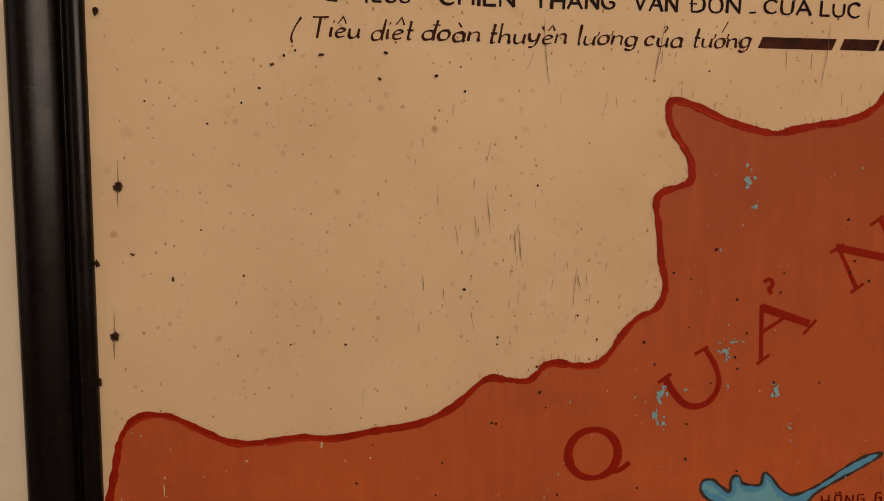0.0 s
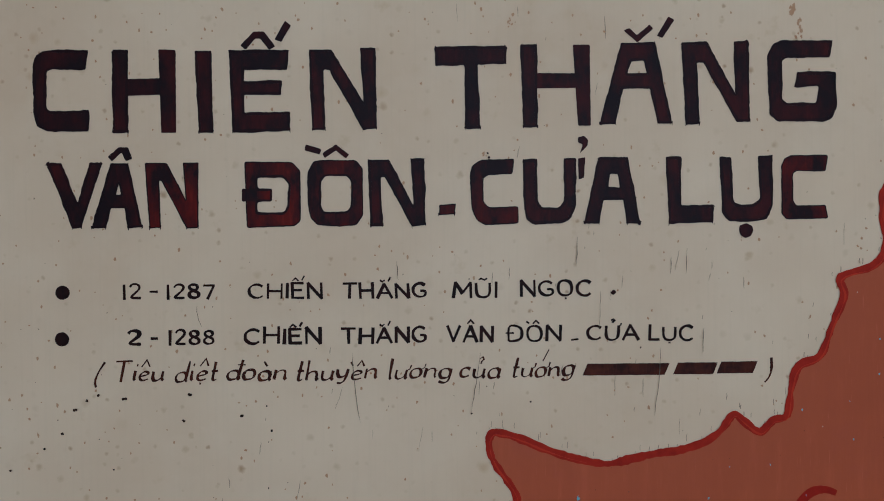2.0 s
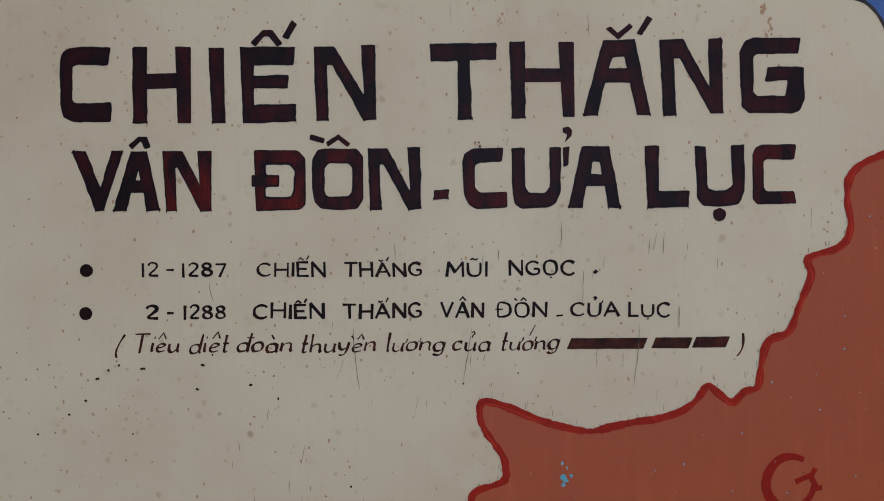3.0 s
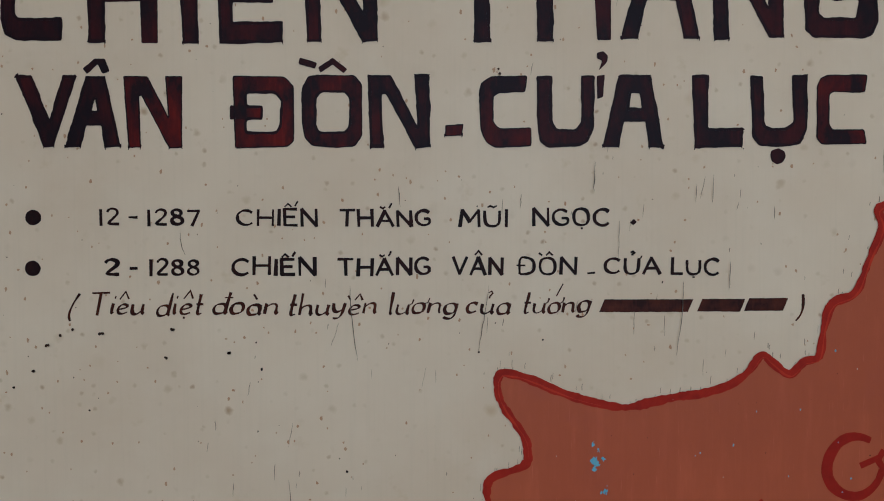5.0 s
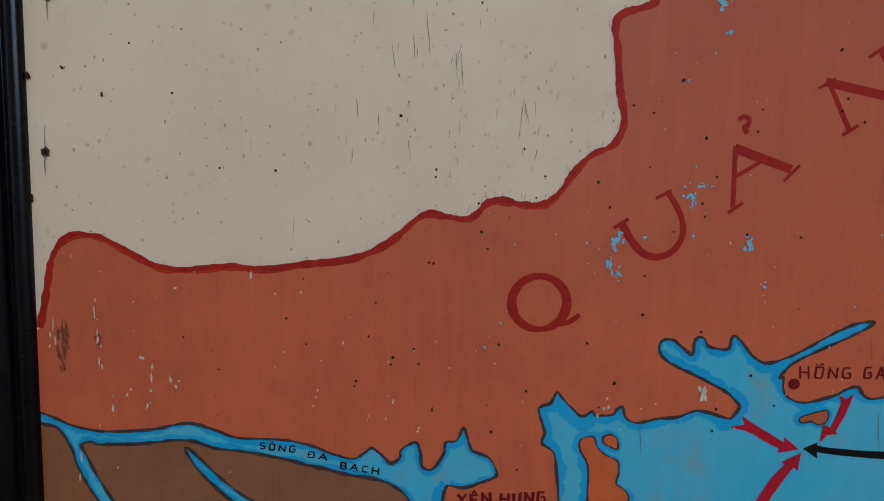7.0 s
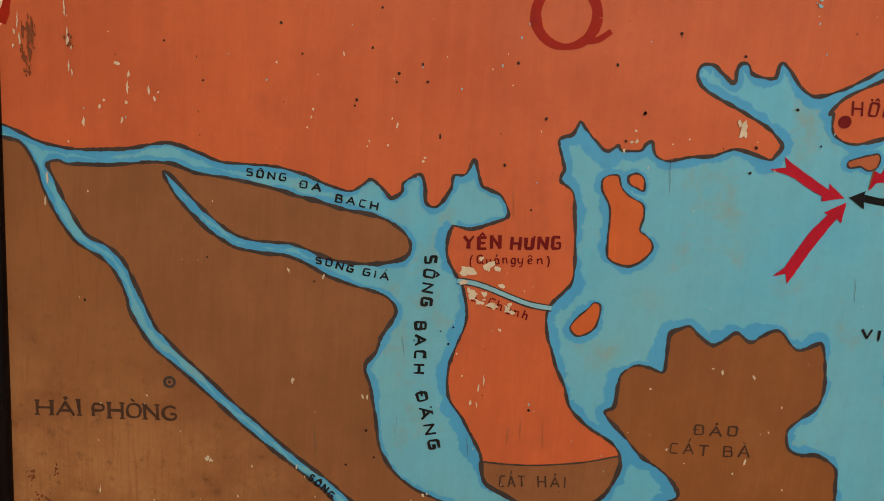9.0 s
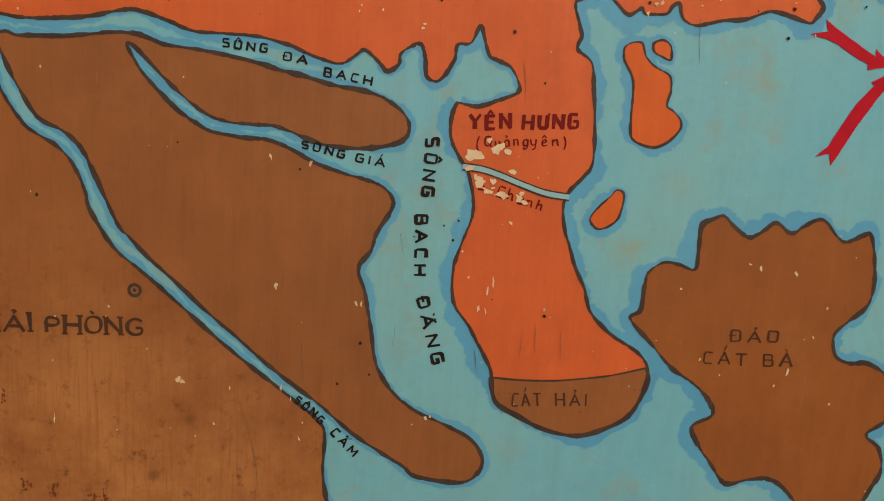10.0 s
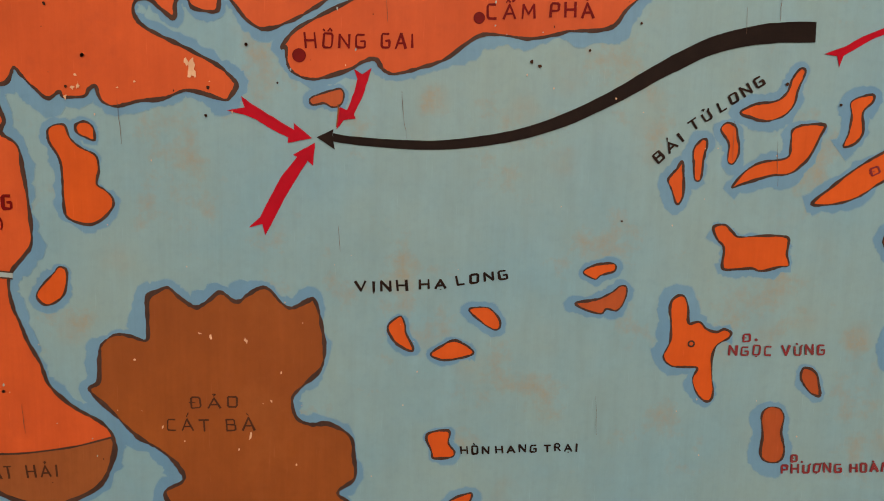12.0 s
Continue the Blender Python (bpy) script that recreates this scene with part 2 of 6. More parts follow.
# ---- drawing of the map: millimetres from the left edge of the board, and above the floor ----
BORDER_WEST = [(2.9, 1246.4), (9.7, 1276.9), (14.9, 1304.6), (21.9, 1319.6), (34.6, 1328.9), (51.8, 1329.5), (64, 1325.9), (88.2, 1313.4), (112.6, 1302.9), (142.1, 1302.9), (171.7, 1306.3), (201.1, 1304.8), (235.3, 1310.4), (276.7, 1316.7), (308.1, 1331.4), (336.5, 1355.7), (355.7, 1355.8), (375, 1354), (384.4, 1360.6), (391.3, 1368), (403.1, 1370.7), (422.4, 1367.5), (439.1, 1368.5), (450.6, 1377), (463.8, 1396.4), (477.2, 1411), (495.5, 1420.9), (502.7, 1439.8)]
BORDER_NORTH = [(497.6, 1466.6), (494, 1497.7), (491, 1515.4), (496.2, 1526.4), (520.2, 1535.1), (523.2, 1546.1), (520.1, 1559.2), (504.8, 1581.2), (499.6, 1594.3), (500.4, 1606.5), (506.9, 1608.7), (526.4, 1602.9), (552.6, 1591.9), (578.8, 1584.3), (600.6, 1580.7), (622.4, 1585), (644.3, 1589.3), (661.7, 1591.4), (683.5, 1597.9), (698.7, 1608.7), (709.4, 1621.8), (718.3, 1615.2), (731.7, 1606.4), (743.4, 1616.1), (755.4, 1620.6), (759.2, 1642.9), (766.1, 1662.6), (784.3, 1671.2), (794.9, 1697), (805.5, 1722.8), (803.1, 1738.4), (831.7, 1748.5), (842.2, 1766.6), (838.8, 1795.1), (845.2, 1818.4), (872.9, 1833.7), (910.3, 1843.7)]
COAST_EAST = [(882.9, 1294.7), (888.7, 1287.7), (897, 1282.8), (904.8, 1279.7), (908.9, 1273), (907.1, 1266.9), (899.6, 1259.7), (891.4, 1248.2), (881.8, 1244.4), (859.6, 1242.8), (850.4, 1240.4), (830, 1236.5), (813.5, 1238), (793, 1237.3), (769, 1220.2), (748.7, 1212.7), (732.3, 1208.5), (724.1, 1211.1), (719, 1218.1), (711.7, 1217.5), (697.5, 1209.8), (675.1, 1203.1), (662.8, 1205.1), (655.4, 1211.7), (653.4, 1224.4)]
INLET = [(650.9, 1225), (660, 1237), (680.6, 1249.3), (703.6, 1261.1), (721.7, 1271.7), (725.1, 1276.3), (711.8, 1274.8), (693.5, 1265.7), (675.3, 1254.1), (657, 1243.4), (638.2, 1237.2), (625.5, 1243.3), (616.4, 1254), (609.5, 1260.3), (606.4, 1257.6), (604.6, 1249.1), (596, 1248.3), (586.5, 1250.9), (583.2, 1256.8), (578.2, 1258.1), (574.7, 1253.5), (573.5, 1242.9), (564.4, 1248.6), (556.6, 1254.9), (547, 1254), (545.1, 1245.4), (553.1, 1235.6), (580.9, 1222.5), (603.8, 1211.1), (613.2, 1203.3)]
PENINSULA = [(617.9, 1197.3), (613.8, 1189.1), (609.7, 1186.1), (597.5, 1189.4), (581.2, 1192.1), (564.9, 1185.6), (548.6, 1183.8), (532.2, 1179.3), (522.1, 1181.4), (518.2, 1186.9), (516.4, 1193.3), (511.5, 1190.7), (508.1, 1185.8), (493.9, 1184.6), (490, 1188.1), (481.7, 1183.4), (472, 1190.7), (464.3, 1198.5), (458.5, 1204.3), (453.7, 1194.6), (443.6, 1189.1), (447.6, 1174.3), (449.7, 1166.4), (447.8, 1157.3), (458.6, 1148.8), (461.8, 1130.6), (464.8, 1105.9), (466, 1078.7), (460, 1067.6), (450.6, 1056.2), (447.4, 1045.2), (450, 1028)]
YEN_HUNG = [(453.4, 1019.5), (460.6, 1000.2), (468.6, 985.3), (474.8, 967.8), (491.8, 951.8), (510.6, 940.9), (519.5, 932.4), (522.6, 921.1), (519.2, 904.5), (512, 889.9), (499.6, 880.9), (478.2, 871.7), (460.3, 871.7), (442, 876.5), (427.9, 883.4), (411.6, 891.6), (406.4, 900.6), (403.5, 919), (392.2, 938.8), (384.5, 951.9), (372.3, 969.1), (370.4, 993.5), (375.3, 1013.7), (381.1, 1031.6), (381.8, 1044.6), (379, 1057.3), (375.2, 1067.7), (368.1, 1077.8), (362.1, 1090), (361.8, 1104.6), (364.5, 1113.2)]
NORTH_BANK = [(367.3, 1114.6), (380, 1113), (394.2, 1118.2), (408.5, 1125.9), (402.6, 1140.6), (391.7, 1146), (385.2, 1149.6), (378.3, 1168.4), (372.2, 1156.7), (362.9, 1154.8), (360.9, 1143.7), (351.6, 1129.6), (342.3, 1131.4), (340, 1145.9), (335.4, 1153.7), (323.4, 1146.7), (321.9, 1138.5), (313.9, 1133.4), (307.3, 1139.5), (297.3, 1146.9), (290.6, 1142.3), (280.5, 1136.3), (263.8, 1139.6), (242.7, 1147), (221.9, 1151.2), (197.1, 1151.8), (176.5, 1151.9), (159.9, 1157.2), (143.3, 1162.4), (131, 1163.9), (118.7, 1161.4), (102.2, 1157), (81.6, 1154.8), (61, 1153.3), (44.6, 1154.5), (28.2, 1157.7), (15.9, 1163), (2.3, 1168), (-9.3, 1172)]
DELTA_NORTH = [(36.1, 1139.4), (44.4, 1143.2), (52.6, 1141), (69.2, 1141.8), (85.7, 1142.6), (102.3, 1145), (122.9, 1147.7), (139.4, 1146.8), (156, 1141.5), (176.8, 1139.8), (197.6, 1137.2), (222.6, 1132.9), (239.4, 1128.8), (256.1, 1125.9), (277.2, 1120.9), (302.4, 1117.8), (319.5, 1110.7), (330.7, 1099.9), (330.3, 1088.1), (319.3, 1081.4), (296.4, 1077.6), (271, 1078.7), (253.9, 1083.8), (236.8, 1089.3), (220, 1089.7), (203.2, 1090.2), (189.6, 1093.4), (178.1, 1100), (166.7, 1108.7), (155.2, 1119), (143.4, 1130.5), (135, 1138.4), (129.6, 1140.4), (133.4, 1131.8), (141, 1120.5), (155.4, 1105.8), (166.9, 1095.5), (178.4, 1088.4), (189.9, 1082.9), (213.2, 1080), (230.1, 1079.5), (247.6, 1074.1), (265.3, 1065.2), (286, 1059.1), (306.2, 1054.6), (318, 1049), (323.4, 1037.8)]
DELTA_EAST = [(312.7, 1017.4), (309.2, 1004), (300.5, 990.1), (305.9, 972.6), (311.8, 946), (317, 918.9), (328.8, 898.9), (347.6, 883.9), (370.6, 873.9), (391.6, 863.6), (402.1, 850.1), (401.2, 838.5), (392, 829), (378.2, 827.3), (352.4, 830.4), (341.7, 838.2), (323, 848.8), (299.7, 863.7), (276.4, 883.2), (258, 895.9), (235.2, 912.7), (212.5, 931.7), (190.1, 949.5), (168.5, 969), (146.5, 987.5), (131.5, 1002.5), (123, 1012), (107.2, 1045.1), (97, 1064.7), (83.9, 1076.4), (67.1, 1084), (57.1, 1097.5), (47.3, 1114.9), (40.5, 1129.6)]
WEST_BANK = [(-9.9, 1161.1), (1.7, 1158.3), (15.4, 1154.6), (26.5, 1137.1), (32, 1119.5), (42.9, 1097.7), (55.3, 1080.2), (64.1, 1073.7), (81.3, 1064), (92.7, 1050), (100, 1032.9), (103, 1021), (119.9, 994.6), (137.3, 980.4), (154.9, 966.1), (177, 947.5), (190.4, 935.9), (212.9, 917.9), (235.6, 901.1), (258.5, 884.2), (274.7, 871.3), (281.1, 859.9), (280.8, 831.1), (284.4, 808.4), (287.7, 801.6), (289.3, 771)]
CAT_HAI = [(404.5, 913), (425.3, 912.3), (449.6, 913.2), (473.6, 916.4), (495.2, 920.4), (520.9, 927.9), (522.8, 918.8), (518.5, 903.1), (511.1, 889.4), (498.7, 880.4), (478.2, 871.7), (460.3, 871.7), (442, 876.5), (427.9, 883.4), (411.6, 891.6), (406.4, 900.6)]
CREEK = [(372.1, 1069.6), (385.8, 1068.5), (398.8, 1065.2), (416.3, 1059.2), (433.8, 1054.1), (451, 1052.4)]
CORNER = [(794.8, 1990.7), (802.5, 1984.5), (810.2, 1980.8), (828.4, 1978.6), (849.1, 1976.8), (862, 1969.5), (873.8, 1952.8), (880.9, 1926.8), (883.6, 1880.2), (889.4, 1818)]
CAT_BA_NORTH = [(511.8, 972.1), (513, 992), (515.4, 1001.8), (525.7, 1008.9), (536.6, 1008.1), (548.9, 1005.3), (549.9, 1020.2), (550.3, 1037.5), (557.6, 1043), (566, 1046), (575.2, 1037.9), (586.5, 1031.6), (596.8, 1037.8), (604.9, 1043.4), (616.3, 1036.6), (624.5, 1041.4), (633.8, 1047.5), (641.2, 1046.6), (650.9, 1036.3), (658.6, 1032.8), (670.1, 1038.6), (675.7, 1038.9), (680.5, 1022.6), (683.3, 1000.8), (680.2, 985.2), (668.3, 973.4), (658.9, 961.8), (662.3, 946.2), (673.8, 941.3), (687, 942), (703.6, 932.4), (706.7, 916.5), (707.5, 898.1), (694.5, 885.9), (705.5, 875.7), (710.1, 858.5), (703.8, 841.6), (697.2, 827), (693.3, 821.1)]
CAT_BA_SOUTH = [(685, 818), (673.8, 815), (656.9, 820.3), (647.1, 828.4), (634.6, 840.6), (622.8, 845.7), (609.4, 844.1), (594, 839.6), (587, 843), (576.9, 856.7), (567.9, 867.9), (560.4, 883.8), (574.8, 893.8), (570.8, 905.1), (558.7, 917.3), (540.2, 928.7), (521.3, 948), (504.8, 965)]
CAT_BA = CAT_BA_NORTH + CAT_BA_SOUTH
FLEET = [(687.8, 1161.7), (700.2, 1159.9), (733.4, 1158), (766.7, 1158.2), (800, 1162.4), (829.3, 1168.8), (858.1, 1179.1), (882.5, 1190.9), (902.8, 1202.1), (922.8, 1214.5), (942.9, 1225.7), (962.6, 1235.5), (987, 1242.7), (1011.7, 1246.7), (1039.2, 1248)]
FLEET_HEAD = [(676.2, 1161.3), (688.5, 1167.4), (687.7, 1162.9), (689.5, 1152.7)]
BULLETS = [(140.6, 1731.3), (139.7, 1692)]
NAME_BARS = [(581.9, 1661.3), (652.4, 1661.1), (659.7, 1661.5), (693.9, 1661.2), (697.1, 1661.7), (728.2, 1661.9)]
BIG_Q = [(439.3, 1283.7), (465, 1284.6), (440.5, 1257.8), (456.2, 1265.3), (465.8, 1267.7), (474.7, 1274.5)]
BIG_U = [(505.2, 1355.3), (514.7, 1340.6), (525, 1329.8), (537.1, 1326.8), (548.8, 1331.1), (556.6, 1342), (557.6, 1354.1), (552.3, 1368.3), (543.4, 1381.3)]
BIG_U_FEET = [(499.3, 1350.3), (511.6, 1358.8), (533.2, 1376.7), (546, 1383.8)]
BIG_A = [(596.2, 1422.5), (598.1, 1370.7), (595.4, 1420.6), (644.1, 1404.3), (598.7, 1397.3), (618.3, 1410.1), (594.2, 1366.3), (606.2, 1375.2), (638.5, 1394.2), (650.8, 1408.2)]
BIG_A_HOOK = [(597.2, 1443.9), (601.2, 1446.8), (605.6, 1444.1), (604.6, 1439.5), (602.4, 1437.6), (605.1, 1433)]
BIG_N = [(669.5, 1473.8), (688.3, 1438.3), (665.6, 1476.5), (729.8, 1463.9), (729.8, 1463.9), (707.7, 1503.6), (660.3, 1471.3), (673.4, 1479.4), (683, 1433.5), (695.6, 1442.2), (698.4, 1497), (710.8, 1506)]
BIG_G = [(797.5, 1552.8), (789.2, 1555.8), (779.5, 1555.3), (770.8, 1550), (764, 1539), (762.6, 1526.9), (767.5, 1516.3), (777.3, 1509.5), (788.5, 1508.4), (797.7, 1513.2), (804, 1520.9), (806.9, 1529.1)]
BIG_G_BAR = [(789.3, 1532.6), (804.9, 1539.3), (808.3, 1545.1), (803, 1538.3), (809.8, 1526.7), (814.2, 1527.6)]
SPECKS_CREAM = [(30.8, 1471.7), (64.5, 1450.9), (163.7, 1391.1), (211.4, 1390.6), (316.3, 1439.4), (347.4, 1395.2), (347.1, 1389), (420.8, 1414.5), (439.3, 1392.4), (432.6, 1374.1), (381.4, 1532), (124.3, 1452.6), (89, 1492.2), (384.1, 1367.7), (149.9, 1632.4), (170.2, 1644.6), (160.8, 1640.1), (190.8, 1641.3), (246.2, 1644.4), (240.8, 1622.7), (311.3, 1633.9), (290, 1625.8), (535, 1634.8), (484.7, 1625.4), (500.2, 1846.4), (501.2, 1842.8), (124.7, 1600), (182.5, 1581.8), (151.5, 1632.6), (241.9, 1622.1), (193.1, 1641.5), (247.7, 1644.1), (139.9, 1612.6), (290.6, 1626), (315.4, 1613), (45.6, 1600.2), (65.4, 1602.9), (96.3, 1582.2), (32.2, 1470.5), (64.8, 1448.9), (316.8, 1439.3)]
SPECKS_LAND = [(549.3, 1474.7), (509.8, 1453.4), (526.6, 1447.4), (571.4, 1428.3), (616, 1452.7), (613.4, 1434.6), (526.3, 1402.6), (484.1, 1389), (494.9, 1367.9), (572.3, 1373.7), (582.4, 1396.3), (575.1, 1362.3), (549.9, 1349), (656.9, 1347.7), (387.4, 1343.7), (298.3, 1279.3), (292.5, 1249), (332.1, 1239.3), (336.9, 1226.3), (282.2, 1208.4), (160.9, 1214.7), (129.8, 1242.7), (349.4, 1186.2), (238.2, 1240.5), (343.3, 1316), (347.3, 1315.1), (528.5, 1276.3), (527.7, 1310.4), (482.4, 1249.7), (579.3, 1263.2), (675.8, 1502.6), (684.9, 1463.4), (700.2, 1445), (680.8, 1453.2), (611.8, 1348.6), (393.2, 1329.4), (235.4, 1298.1), (220.8, 1262.6), (312.7, 1224.4), (314.1, 1231), (405.8, 1245.5)]
SPECKS_LOW = [(280.9, 1203.9), (349.5, 1184.3), (402.3, 1166.2), (426.6, 1132.1), (431.4, 1204.9), (507.7, 1214.3), (625.1, 1225.9), (595.8, 1174.1), (304.7, 933.5), (312.7, 909.7), (288.9, 900.9), (166.5, 1073.5), (361.5, 1025.8), (371.8, 1030), (368.7, 1015.4), (255, 1060.1), (440.4, 962.9), (65.4, 1029.4), (910.5, 1249.9), (874.1, 1229.6), (832, 1220.2), (838, 1217.1), (647.7, 1199.4), (595.7, 1174.8), (625, 1226.3), (495.4, 1192.2), (507.9, 1214.9), (597.5, 1194.6), (1021.3, 1210), (1062.8, 1196.1), (905, 1105.6)]
NAIL_HOLES = [(14.4, 1400.4), (21.7, 1529.4), (0.3, 1360.2), (2.7, 1463.3), (8.7, 1671.9)]
TOWN_DOTS = [(136.2, 962.9), (663.1, 1219.5), (792.6, 1250), (964.7, 1012.4)]
SMEARS = [(38.4, 873.8), (22.3, 847.1), (30.3, 844.8), (16, 866), (25.1, 1237), (21.6, 1211.2), (20.4, 1244.5), (56.2, 1237.1), (106.2, 798.5), (114.9, 801.8), (75.7, 801.3), (54, 802.8)]
CHALK_TICK = [(691.6, 1185.5), (692.1, 1179.4), (691, 1169.1)]
ISLE_LONG = [(480.8, 1159.9), (485, 1164.1), (493.1, 1164.4), (496.9, 1155.1), (504.8, 1148.4), (514.8, 1143.4), (517, 1133.2), (515, 1122.8), (520.2, 1118.8), (526.2, 1112.7), (526, 1105.2), (517.5, 1095.7), (507, 1092.1), (492.7, 1097.5), (490.4, 1111.7), (489.9, 1132.4), (487.4, 1142.6), (481.7, 1151.8)]
ISLE_OVAL = [(468.1, 1039.1), (474.3, 1047.9), (480.8, 1054.5), (485.1, 1059.7), (490.5, 1057.7), (490.5, 1048.3), (487.2, 1037.5), (476.9, 1030.7), (470.3, 1032.7)]
ISLE_P2 = [(874.3, 1042), (890.6, 1045.5), (901.1, 1051), (907.2, 1056), (912.1, 1054.8), (911.3, 1046.1), (906.2, 1037.1), (897.5, 1037.8), (893.4, 1034.2), (880.2, 1037.4)]
ISLE_BT_A = [(938.3, 1137.9), (944.1, 1145.6), (947.9, 1151.1), (949.8, 1137.3), (949.9, 1124.7), (946, 1119.5), (941.9, 1128.7)]
ISLE_BT_B = [(955.7, 1160.6), (961.5, 1167.8), (965.5, 1166.3), (963.6, 1152.4), (962.5, 1138.6), (958.2, 1138.4), (956.5, 1150.1)]
ISLE_BT_C = [(974.9, 1175.7), (979.5, 1180.8), (985.7, 1178.1), (988.1, 1169.8), (989.8, 1159.5), (986.2, 1151), (981.8, 1153), (981.6, 1165.5)]
ISLE_BT_D = [(988.6, 1188.5), (999.5, 1195), (1014, 1197.5), (1021.9, 1203.9), (1025.2, 1214.2), (1030.8, 1221.7), (1034.3, 1219.3), (1030.1, 1206.2), (1028.1, 1195.8), (1021.3, 1187.4), (1009, 1182.9), (998.3, 1184.6)]
ISLE_BT_E = [(986.8, 1133.3), (995.3, 1145), (1007.4, 1152.5), (1026.3, 1156.4), (1028.3, 1166.9), (1028.7, 1176.5), (1036.8, 1180.8), (1052.4, 1181.3), (1050.2, 1173.8), (1045, 1161.1), (1039.4, 1152.6), (1029.5, 1144.7), (1014.7, 1142.6), (996, 1136.6)]
ISLE_BT_F = [(1071, 1199.2), (1085.3, 1204.6), (1087.1, 1199.7), (1080.3, 1191.3), (1081.9, 1176.8), (1076.4, 1168.3), (1068.1, 1166), (1071.2, 1176.5), (1072.1, 1189)]
ISLE_BT_G = [(1048.8, 1122.4), (1060.6, 1134.2), (1072.4, 1144.3), (1088.4, 1156.1), (1112.7, 1169.4), (1129.5, 1172), (1122.9, 1155), (1098.8, 1139.5), (1082.7, 1128.4), (1066, 1122.9)]
ISLE_BLK = [(975.1, 1102.6), (983.5, 1105), (989.5, 1100), (995.1, 1095.9), (1010.1, 1097.1), (1027.3, 1097.6), (1033.2, 1094.7), (1032.9, 1083.9), (1035, 1075.3), (1027.3, 1073.8), (1014.6, 1070.4), (1005.7, 1072.3), (988.5, 1070.6), (983.9, 1073.1), (984.5, 1082.6), (983.5, 1089.1), (978.9, 1093.3)]
ISLE_NGOC = [(946.4, 1040.2), (948.9, 1047.7), (956.2, 1049.7), (960.4, 1040.5), (961.7, 1028.6), (969.9, 1029.7), (975.5, 1024.5), (983.6, 1022.1), (989.6, 1024.4), (995.1, 1021.4), (992.8, 1016.9), (984.5, 1011.4), (981.8, 1001), (983, 985.2), (984.8, 973.9), (982.6, 967), (976.8, 967.8), (970.4, 975.9), (968, 984.9), (970.9, 993.1), (961.6, 993.8), (950.5, 994.4), (943.9, 1001.5), (948.3, 1013.6), (948.2, 1027)]
ISLE_PHUONG = [(1024.6, 955.1), (1028.5, 962.1), (1037.4, 962.3), (1042.4, 955.5), (1041.3, 943), (1045.1, 926.9), (1041.3, 918.4), (1032.3, 918.2), (1026.4, 924.1), (1026.8, 940.4)]
ISLE_EDGE = [(1106.7, 1099.1), (1111.4, 1103.5), (1129.3, 1099.7), (1133, 1086.8), (1113.6, 1084.1), (1106.5, 1092.6)]
ISLE_NORTH = [(977.1, 1295), (979.3, 1285.7), (985.6, 1279.9), (992.9, 1283.6), (1005.6, 1291.3), (1011.1, 1303.5), (992.9, 1307.1)]
ISLE_EDGE2 = [(1117.2, 1020.1), (1123.6, 1033.7), (1145.7, 1034.2), (1149.4, 1002.8), (1127.7, 997.8), (1117.5, 1008.9)]
ISLES = [ISLE_LONG, ISLE_OVAL, ISLE_P2, ISLE_BT_A, ISLE_BT_B, ISLE_BT_C, ISLE_BT_D, ISLE_BT_E, ISLE_BT_F, ISLE_BT_G, ISLE_BLK, ISLE_NGOC, ISLE_PHUONG, ISLE_EDGE, ISLE_NORTH, ISLE_EDGE2]
ISLE_KNOB = [(501.3, 1164.6), (507.5, 1167.6), (513.4, 1163.8), (514.4, 1154.4), (507.1, 1156.6), (502.3, 1159.4)]
ISLE_HG = [(671.1, 1188.8), (677.2, 1192.2), (687.4, 1195.4), (693.6, 1196.8), (695.7, 1191.6), (693.7, 1185.4), (687.5, 1183.2), (681.4, 1185.9), (673.1, 1184.4)]
ISLE_V1 = [(732, 1021.8), (740.5, 1028.6), (744, 1022.1), (745.1, 1015.5), (750.5, 1004.6), (748.8, 1001.4), (738.8, 1006.5), (732.2, 1015.2)]
ISLE_V2 = [(764.5, 999.1), (773.3, 1006.5), (783.1, 1010.7), (795, 1004.3), (796.5, 999.9), (786.6, 996.6), (773.7, 994.9)]
ISLE_V3 = [(792.7, 1034.3), (798.2, 1036.6), (808.1, 1036), (815.8, 1028.3), (816.5, 1021.7), (811.8, 1019.8), (800.7, 1026.6)]
ISLE_P1 = [(878.2, 1066.1), (886.9, 1071.6), (901, 1073.2), (902.2, 1067.6), (891.7, 1063.9), (887.5, 1060.7)]
ISLE_HANG = [(763.2, 935), (779.8, 938.5), (780.1, 928.4), (785.1, 921.6), (782.6, 917), (769.4, 915.8), (767.1, 921.3)]
ISLE_DAUBE = [(775.8, 872.9), (784.7, 882.3), (799.5, 887.3), (795.7, 875.1), (788.1, 867.8)]
ISLE_OVL = [(1054.4, 995.2), (1063.7, 991.8), (1067.9, 980.5), (1068.6, 972.8), (1060.8, 975.8), (1053.1, 986.1)]
ISLETS = [ISLE_KNOB, ISLE_HG, ISLE_V1, ISLE_V2, ISLE_V3, ISLE_P1, ISLE_HANG, ISLE_DAUBE, ISLE_OVL]
ARROW_W = [(610.8, 1178.5), (622.7, 1176), (632.1, 1172.6), (642.4, 1166.4), (655.5, 1160.3), (655.1, 1156.6), (672.9, 1160.4), (659.2, 1171.4), (659.7, 1166.1), (647.3, 1173.1), (635, 1180.5), (628, 1184.3), (621.1, 1189.3), (623.5, 1181.3)]
